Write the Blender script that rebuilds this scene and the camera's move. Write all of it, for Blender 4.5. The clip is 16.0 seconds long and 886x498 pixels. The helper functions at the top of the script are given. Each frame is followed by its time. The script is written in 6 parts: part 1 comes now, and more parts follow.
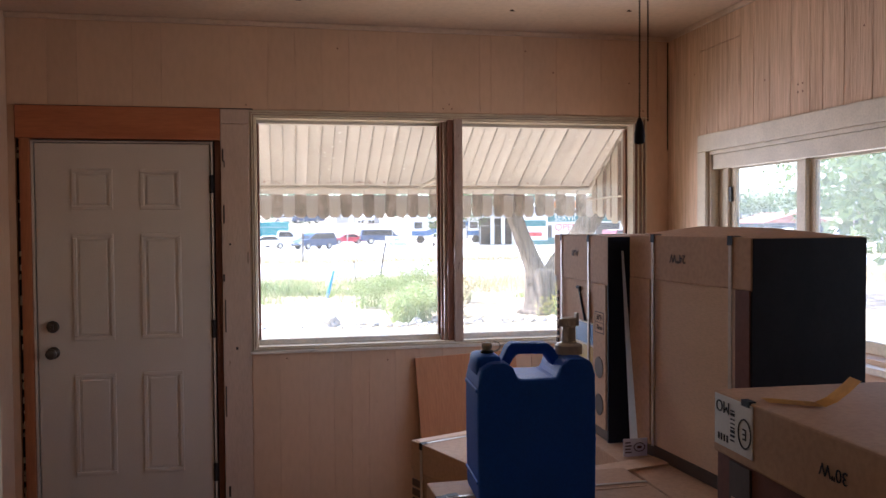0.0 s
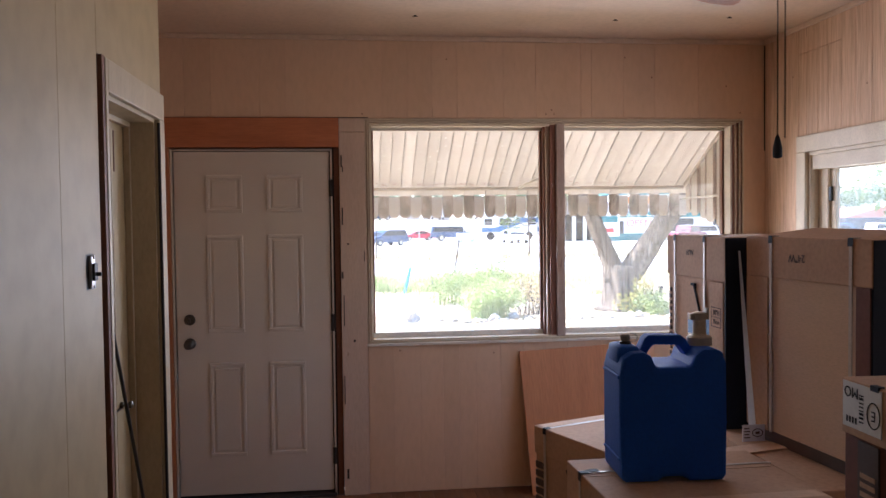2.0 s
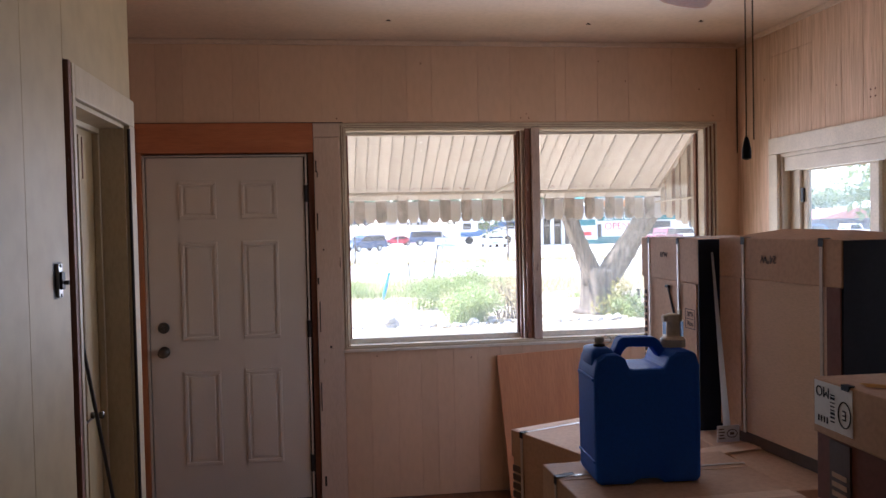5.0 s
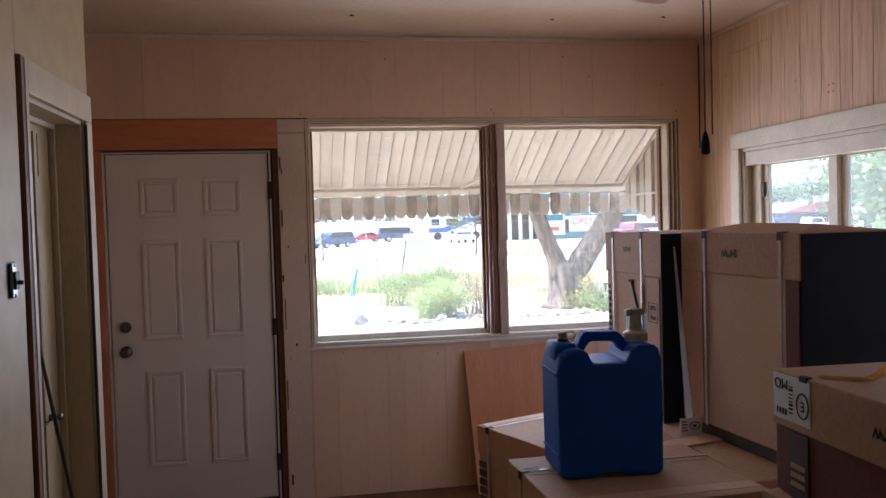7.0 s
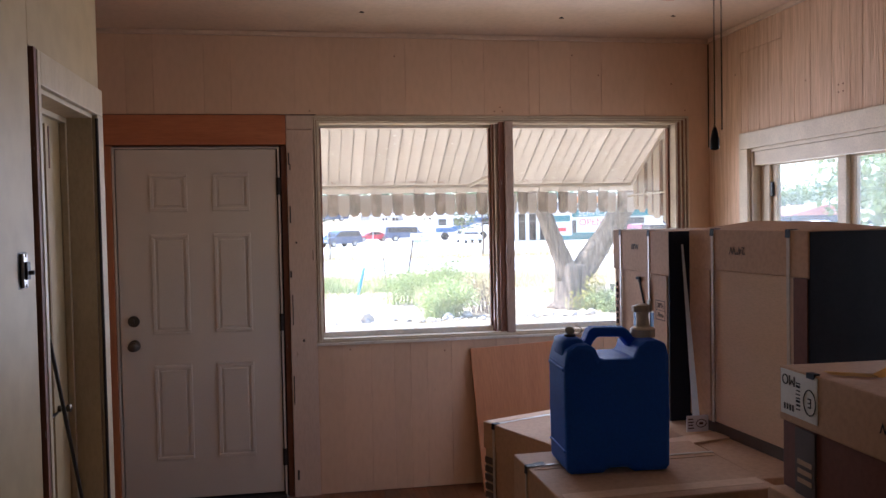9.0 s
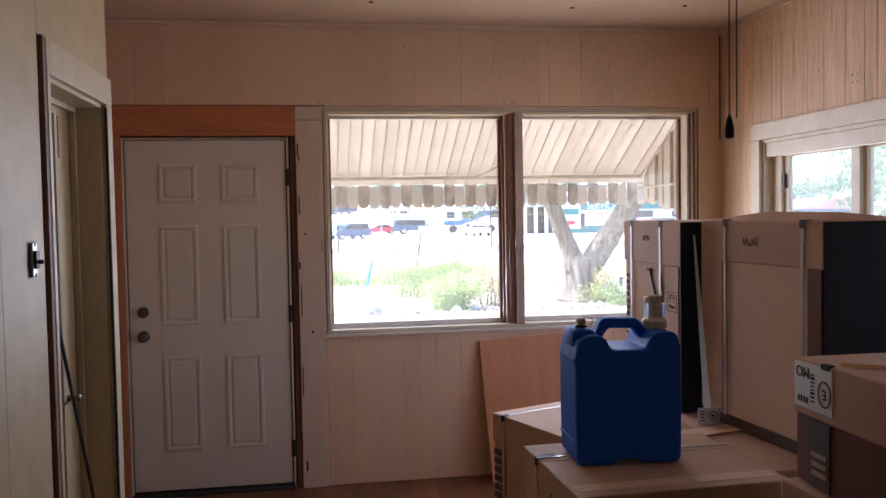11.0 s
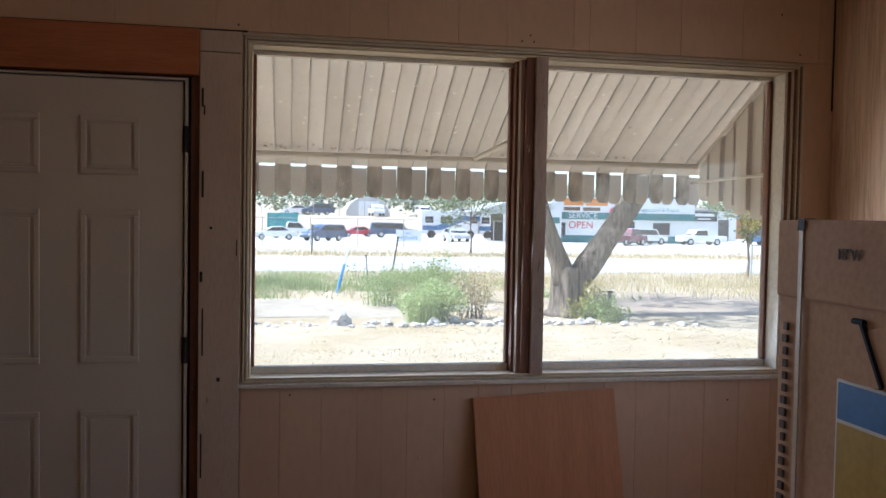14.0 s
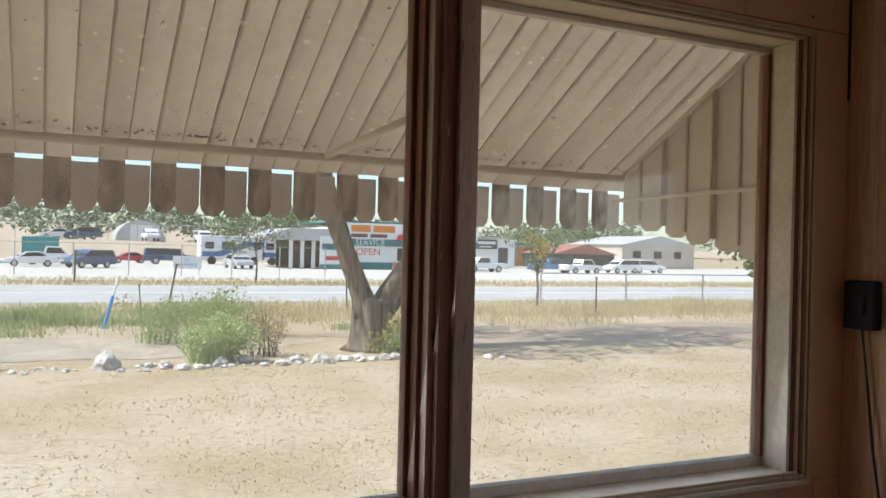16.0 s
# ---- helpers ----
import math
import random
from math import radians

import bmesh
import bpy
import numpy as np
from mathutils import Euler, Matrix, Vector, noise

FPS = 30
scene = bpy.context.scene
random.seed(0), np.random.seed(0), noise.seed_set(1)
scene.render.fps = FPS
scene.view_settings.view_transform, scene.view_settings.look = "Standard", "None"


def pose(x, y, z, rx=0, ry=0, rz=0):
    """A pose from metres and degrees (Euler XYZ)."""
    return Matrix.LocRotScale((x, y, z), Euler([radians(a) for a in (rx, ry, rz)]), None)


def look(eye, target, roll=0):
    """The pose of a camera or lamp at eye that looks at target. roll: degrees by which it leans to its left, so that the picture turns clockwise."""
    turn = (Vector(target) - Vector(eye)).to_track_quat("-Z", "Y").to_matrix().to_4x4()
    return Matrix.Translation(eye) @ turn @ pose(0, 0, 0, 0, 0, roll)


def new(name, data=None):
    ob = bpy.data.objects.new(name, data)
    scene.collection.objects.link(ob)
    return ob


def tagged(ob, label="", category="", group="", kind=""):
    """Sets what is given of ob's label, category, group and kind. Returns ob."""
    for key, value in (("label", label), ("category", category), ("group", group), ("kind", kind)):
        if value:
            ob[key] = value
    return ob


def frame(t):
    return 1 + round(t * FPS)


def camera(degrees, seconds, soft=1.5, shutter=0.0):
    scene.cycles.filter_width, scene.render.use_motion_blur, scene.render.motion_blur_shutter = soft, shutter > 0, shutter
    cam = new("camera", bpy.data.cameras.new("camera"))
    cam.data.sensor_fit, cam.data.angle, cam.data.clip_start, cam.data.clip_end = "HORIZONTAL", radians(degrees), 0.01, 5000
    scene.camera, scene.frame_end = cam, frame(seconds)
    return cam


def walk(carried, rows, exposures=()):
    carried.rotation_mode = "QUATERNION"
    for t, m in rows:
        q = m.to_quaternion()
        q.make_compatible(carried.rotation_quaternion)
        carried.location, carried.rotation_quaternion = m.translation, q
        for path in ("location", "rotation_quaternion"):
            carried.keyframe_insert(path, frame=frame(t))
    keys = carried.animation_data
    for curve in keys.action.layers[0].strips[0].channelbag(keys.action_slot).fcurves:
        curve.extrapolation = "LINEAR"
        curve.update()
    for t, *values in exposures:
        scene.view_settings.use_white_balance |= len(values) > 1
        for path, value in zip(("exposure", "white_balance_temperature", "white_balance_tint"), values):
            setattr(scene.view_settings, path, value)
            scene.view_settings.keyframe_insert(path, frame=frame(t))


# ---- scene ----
cam = camera(56.4, 16.0)
PATH = [
    (0, (0.029, -0.076, 1.61), (0.412, 1.886, 1.549), -0.4),
    (0.5, (-0.169, -0.171, 1.599), (0.154, 1.801, 1.526), -0.8),
    (1, (-0.274, -0.246, 1.601), (0.012, 1.732, 1.527), -0.4),
    (1.5, (-0.249, -0.283, 1.631), (0.003, 1.7, 1.558), -0.5),
    (2, (-0.23, -0.306, 1.635), (-0.01, 1.681, 1.567), -0.7),
    (2.5, (-0.223, -0.322, 1.647), (-0.027, 1.668, 1.592), -0.8),
    (3, (-0.22, -0.319, 1.637), (0.025, 1.666, 1.582), -1.0),
    (5.5, (-0.204, -0.29, 1.633), (0.083, 1.689, 1.574), -1.4),
    (6, (-0.193, -0.285, 1.635), (0.14, 1.687, 1.57), -1.4),
    (6.5, (-0.198, -0.286, 1.632), (0.152, 1.682, 1.565), -1.4),
    (7, (-0.194, -0.29, 1.633), (0.151, 1.679, 1.564), -1.6),
    (7.5, (-0.194, -0.295, 1.635), (0.164, 1.672, 1.565), -1.7),
    (8, (-0.195, -0.298, 1.628), (0.151, 1.671, 1.559), -1.6),
    (10.5, (-0.205, -0.286, 1.611), (0.114, 1.687, 1.533), -0.8),
    (11, (-0.203, -0.279, 1.608), (0.106, 1.695, 1.523), -1.0),
    (11.5, (-0.219, -0.244, 1.611), (0.08, 1.731, 1.522), -0.8),
    (12, (-0.264, -0.088, 1.62), (0.017, 1.889, 1.519), -0.8),
    (12.5, (-0.174, 0.22, 1.609), (-0.072, 2.217, 1.554), -0.2),
    (13, (-0.015, 0.568, 1.592), (0.113, 2.562, 1.518), -0.4),
    (13.5, (-0.024, 0.971, 1.574), (0.231, 2.954, 1.502), 0.7),
    (14, (0.047, 1.389, 1.555), (0.41, 3.355, 1.482), 1.0),
    (14.5, (0.101, 1.844, 1.579), (0.482, 3.806, 1.514), 0.8),
    (15, (0.047, 2.245, 1.539), (0.533, 4.184, 1.473), 0.8),
    (15.5, (0.062, 2.533, 1.561), (0.822, 4.382, 1.506), 1.9),
    (16, (0.149, 2.866, 1.561), (1.005, 4.673, 1.563), 1.4),
]
walk(cam, [(t, look(eye, target, roll)) for t, eye, target, roll in PATH],
     ((0, 2.36, 5680, 20), (1, 2.58, 5650, 20), (3, 2.6, 5620, 20), (6, 2.35, 5500, 20), (8, 2.35, 5500, 20), (11.5, 2.68, 5550, 20), (12.5, 2.64, 5520, 18), (13, 2.4, 5500, 16), (13.5, 2.05, 5400, 14), (14, 1.6, 5550, 12), (14.5, 1.36, 5600, 11), (15, 1.23, 5650, 10), (15.5, 1.14, 5900, 11), (16, 0.97, 6300, 11)))

# ---- world, sun, large lights ----
world = bpy.data.worlds.new("sky")
scene.world = world
world.use_nodes = True
wn = world.node_tree
sky = wn.nodes.new("ShaderNodeTexSky")
sky.sky_type = "NISHITA"
sky.sun_disc = False
sky.sun_elevation = radians(50)
sky.sun_rotation = radians(270)
sky.dust_density = 1.2
wn.links.new(sky.outputs[0], wn.nodes["Background"].inputs[0])
wn.nodes["Background"].inputs[1].default_value = 0.13

sun = new("sun", bpy.data.lights.new("sun", "SUN"))
sun.data.energy, sun.data.angle, sun.data.color = 3.5, radians(0.6), (1.0, 0.97, 0.92)
sun.matrix_world = look((-20, 12, 26), (0, 12, 0))


def window_light(name, x, y, z, rx, rz, w, h, power):
    lamp = new(name, bpy.data.lights.new(name, "AREA"))
    lamp.data.shape, lamp.data.size, lamp.data.size_y = "RECTANGLE", w, h
    lamp.data.energy, lamp.data.color = power, (0.93, 0.97, 1.0)
    lamp.matrix_world = pose(x, y, z, rx, 0, rz)
    lamp.data.spread = radians(150)
    return lamp


window_light("window_daylight_side", 2.415, 2.85, 1.5, 90, 90, 2.4, 0.8, 1.7)
window_light("window_daylight_front", 1.0, 4.59, 1.58, 77, 180, 2.2, 1.2, 5.0)


# ---- materials ----
def material(name, base, rough=0.6, metal=0.0, dark=None, scale=4.0, fine=60.0, stretch=(1, 1, 1), amount=0.5, bump=0.1, spots=None, spot_scale=9.0, spot_cut=0.68, per_object=0.0, specular=0.5):
    """Two scales of colour change, fine relief, and stains or chips with a shape of their own."""
    m = bpy.data.materials.new(name)
    m.use_nodes = True
    nt = m.node_tree
    bsdf = nt.nodes["Principled BSDF"]
    coord = nt.nodes.new("ShaderNodeTexCoord")
    mp = nt.nodes.new("ShaderNodeMapping")
    mp.inputs["Scale"].default_value = stretch
    nt.links.new(coord.outputs["Object"], mp.inputs[0])

    def noisy(sc, detail=4.0):
        n = nt.nodes.new("ShaderNodeTexNoise")
        n.inputs["Scale"].default_value, n.inputs["Detail"].default_value = sc, detail
        nt.links.new(mp.outputs[0], n.inputs["Vector"])
        return n

    big, small = noisy(scale), noisy(fine)
    dark = dark or tuple(c * 0.72 for c in base)

    def mix(fac, a, b):
        x = nt.nodes.new("ShaderNodeMix")
        x.data_type = "RGBA"
        for sock, v in ((x.inputs[0], fac), (x.inputs[6], a), (x.inputs[7], b)):
            if isinstance(v, tuple):
                sock.default_value = (*v, 1) if len(v) == 3 else v
            elif isinstance(v, float):
                sock.default_value = v
            else:
                nt.links.new(v, sock)
        return x.outputs[2]

    def ramp(src, lo, hi):
        r = nt.nodes.new("ShaderNodeMapRange")
        r.inputs[1].default_value, r.inputs[2].default_value = lo, hi
        nt.links.new(src, r.inputs[0])
        return r.outputs[0]

    def times(src, k):
        r = nt.nodes.new("ShaderNodeMath")
        r.operation = "MULTIPLY"
        nt.links.new(src, r.inputs[0])
        r.inputs[1].default_value = k
        return r.outputs[0]

    col = mix(times(ramp(big.outputs[0], 0.35, 0.7), amount), base, dark)
    col = mix(times(ramp(small.outputs[0], 0.4, 0.75), amount * 0.6), col, tuple(c * 0.6 for c in dark))
    if spots:
        sp = noisy(spot_scale, 6.0)
        col = mix(ramp(sp.outputs[0], spot_cut, spot_cut + 0.03), col, spots)
    if per_object:
        info = nt.nodes.new("ShaderNodeObjectInfo")
        r = nt.nodes.new("ShaderNodeMapRange")
        r.inputs[3].default_value, r.inputs[4].default_value = 1 - per_object, 1 + per_object
        nt.links.new(info.outputs["Random"], r.inputs[0])
        hsv = nt.nodes.new("ShaderNodeHueSaturation")
        nt.links.new(r.outputs[0], hsv.inputs["Value"])
        nt.links.new(col, hsv.inputs["Color"])
        col = hsv.outputs[0]
    nt.links.new(col, bsdf.inputs["Base Color"])
    rr = nt.nodes.new("ShaderNodeMapRange")
    rr.inputs[3].default_value, rr.inputs[4].default_value = max(0.02, rough - 0.12), min(1, rough + 0.12)
    nt.links.new(big.outputs[0], rr.inputs[0])
    nt.links.new(rr.outputs[0], bsdf.inputs["Roughness"])
    bsdf.inputs["Metallic"].default_value = metal
    bsdf.inputs["Specular IOR Level"].default_value = specular
    if bump:
        b = nt.nodes.new("ShaderNodeBump")
        b.inputs["Strength"].default_value, b.inputs["Distance"].default_value = bump, 0.01
        nt.links.new(small.outputs[0], b.inputs["Height"])
        nt.links.new(b.outputs[0], bsdf.inputs["Normal"])
    return m


def foliage(name, base, dark, scale=2.0, fine=12.0):
    """A leaf surface: part of the light goes through it."""
    m = material(name, base, 0.65, dark=dark, scale=scale, fine=fine, amount=0.9, bump=0, specular=0.2)
    nt = m.node_tree
    bsdf, out = nt.nodes["Principled BSDF"], nt.nodes["Material Output"]
    through_light, mx = nt.nodes.new("ShaderNodeBsdfTranslucent"), nt.nodes.new("ShaderNodeMixShader")
    nt.links.new(bsdf.inputs["Base Color"].links[0].from_socket, through_light.inputs[0])
    mx.inputs[0].default_value = 0.45
    nt.links.new(bsdf.outputs[0], mx.inputs[1])
    nt.links.new(through_light.outputs[0], mx.inputs[2])
    nt.links.new(mx.outputs[0], out.inputs[0])
    return m


def glass(name, tint=(1, 1, 1), film_low=0.06, film_high=0.11):
    """Clear glass with a thin, mottled translucent film that paints in glare haze."""
    m = bpy.data.materials.new(name)
    m.use_nodes = True
    nt = m.node_tree
    nt.nodes.remove(nt.nodes["Principled BSDF"])
    clear, shine, mx = (nt.nodes.new(k) for k in ("ShaderNodeBsdfTransparent", "ShaderNodeBsdfGlossy", "ShaderNodeMixShader"))
    clear.inputs[0].default_value = (*tint, 1)
    shine.inputs["Roughness"].default_value = 0.02
    mx.inputs[0].default_value = 0.03
    nt.links.new(clear.outputs[0], mx.inputs[1])
    nt.links.new(shine.outputs[0], mx.inputs[2])
    veil, film = nt.nodes.new("ShaderNodeBsdfTranslucent"), nt.nodes.new("ShaderNodeMixShader")
    veil.inputs[0].default_value = (0.86, 0.87, 0.86, 1)
    coord, mottle, span = (nt.nodes.new(k) for k in ("ShaderNodeTexCoord", "ShaderNodeTexNoise", "ShaderNodeMapRange"))
    mottle.inputs["Scale"].default_value, mottle.inputs["Detail"].default_value = 3.0, 6.0
    span.inputs[1].default_value, span.inputs[2].default_value = 0.3, 0.7
    span.inputs[3].default_value, span.inputs[4].default_value = film_low, film_high
    nt.links.new(coord.outputs["Object"], mottle.inputs["Vector"])
    nt.links.new(mottle.outputs[0], span.inputs[0])
    nt.links.new(span.outputs[0], film.inputs[0])
    nt.links.new(mx.outputs[0], film.inputs[1])
    nt.links.new(veil.outputs[0], film.inputs[2])
    nt.links.new(film.outputs[0], nt.nodes["Material Output"].inputs[0])
    return m


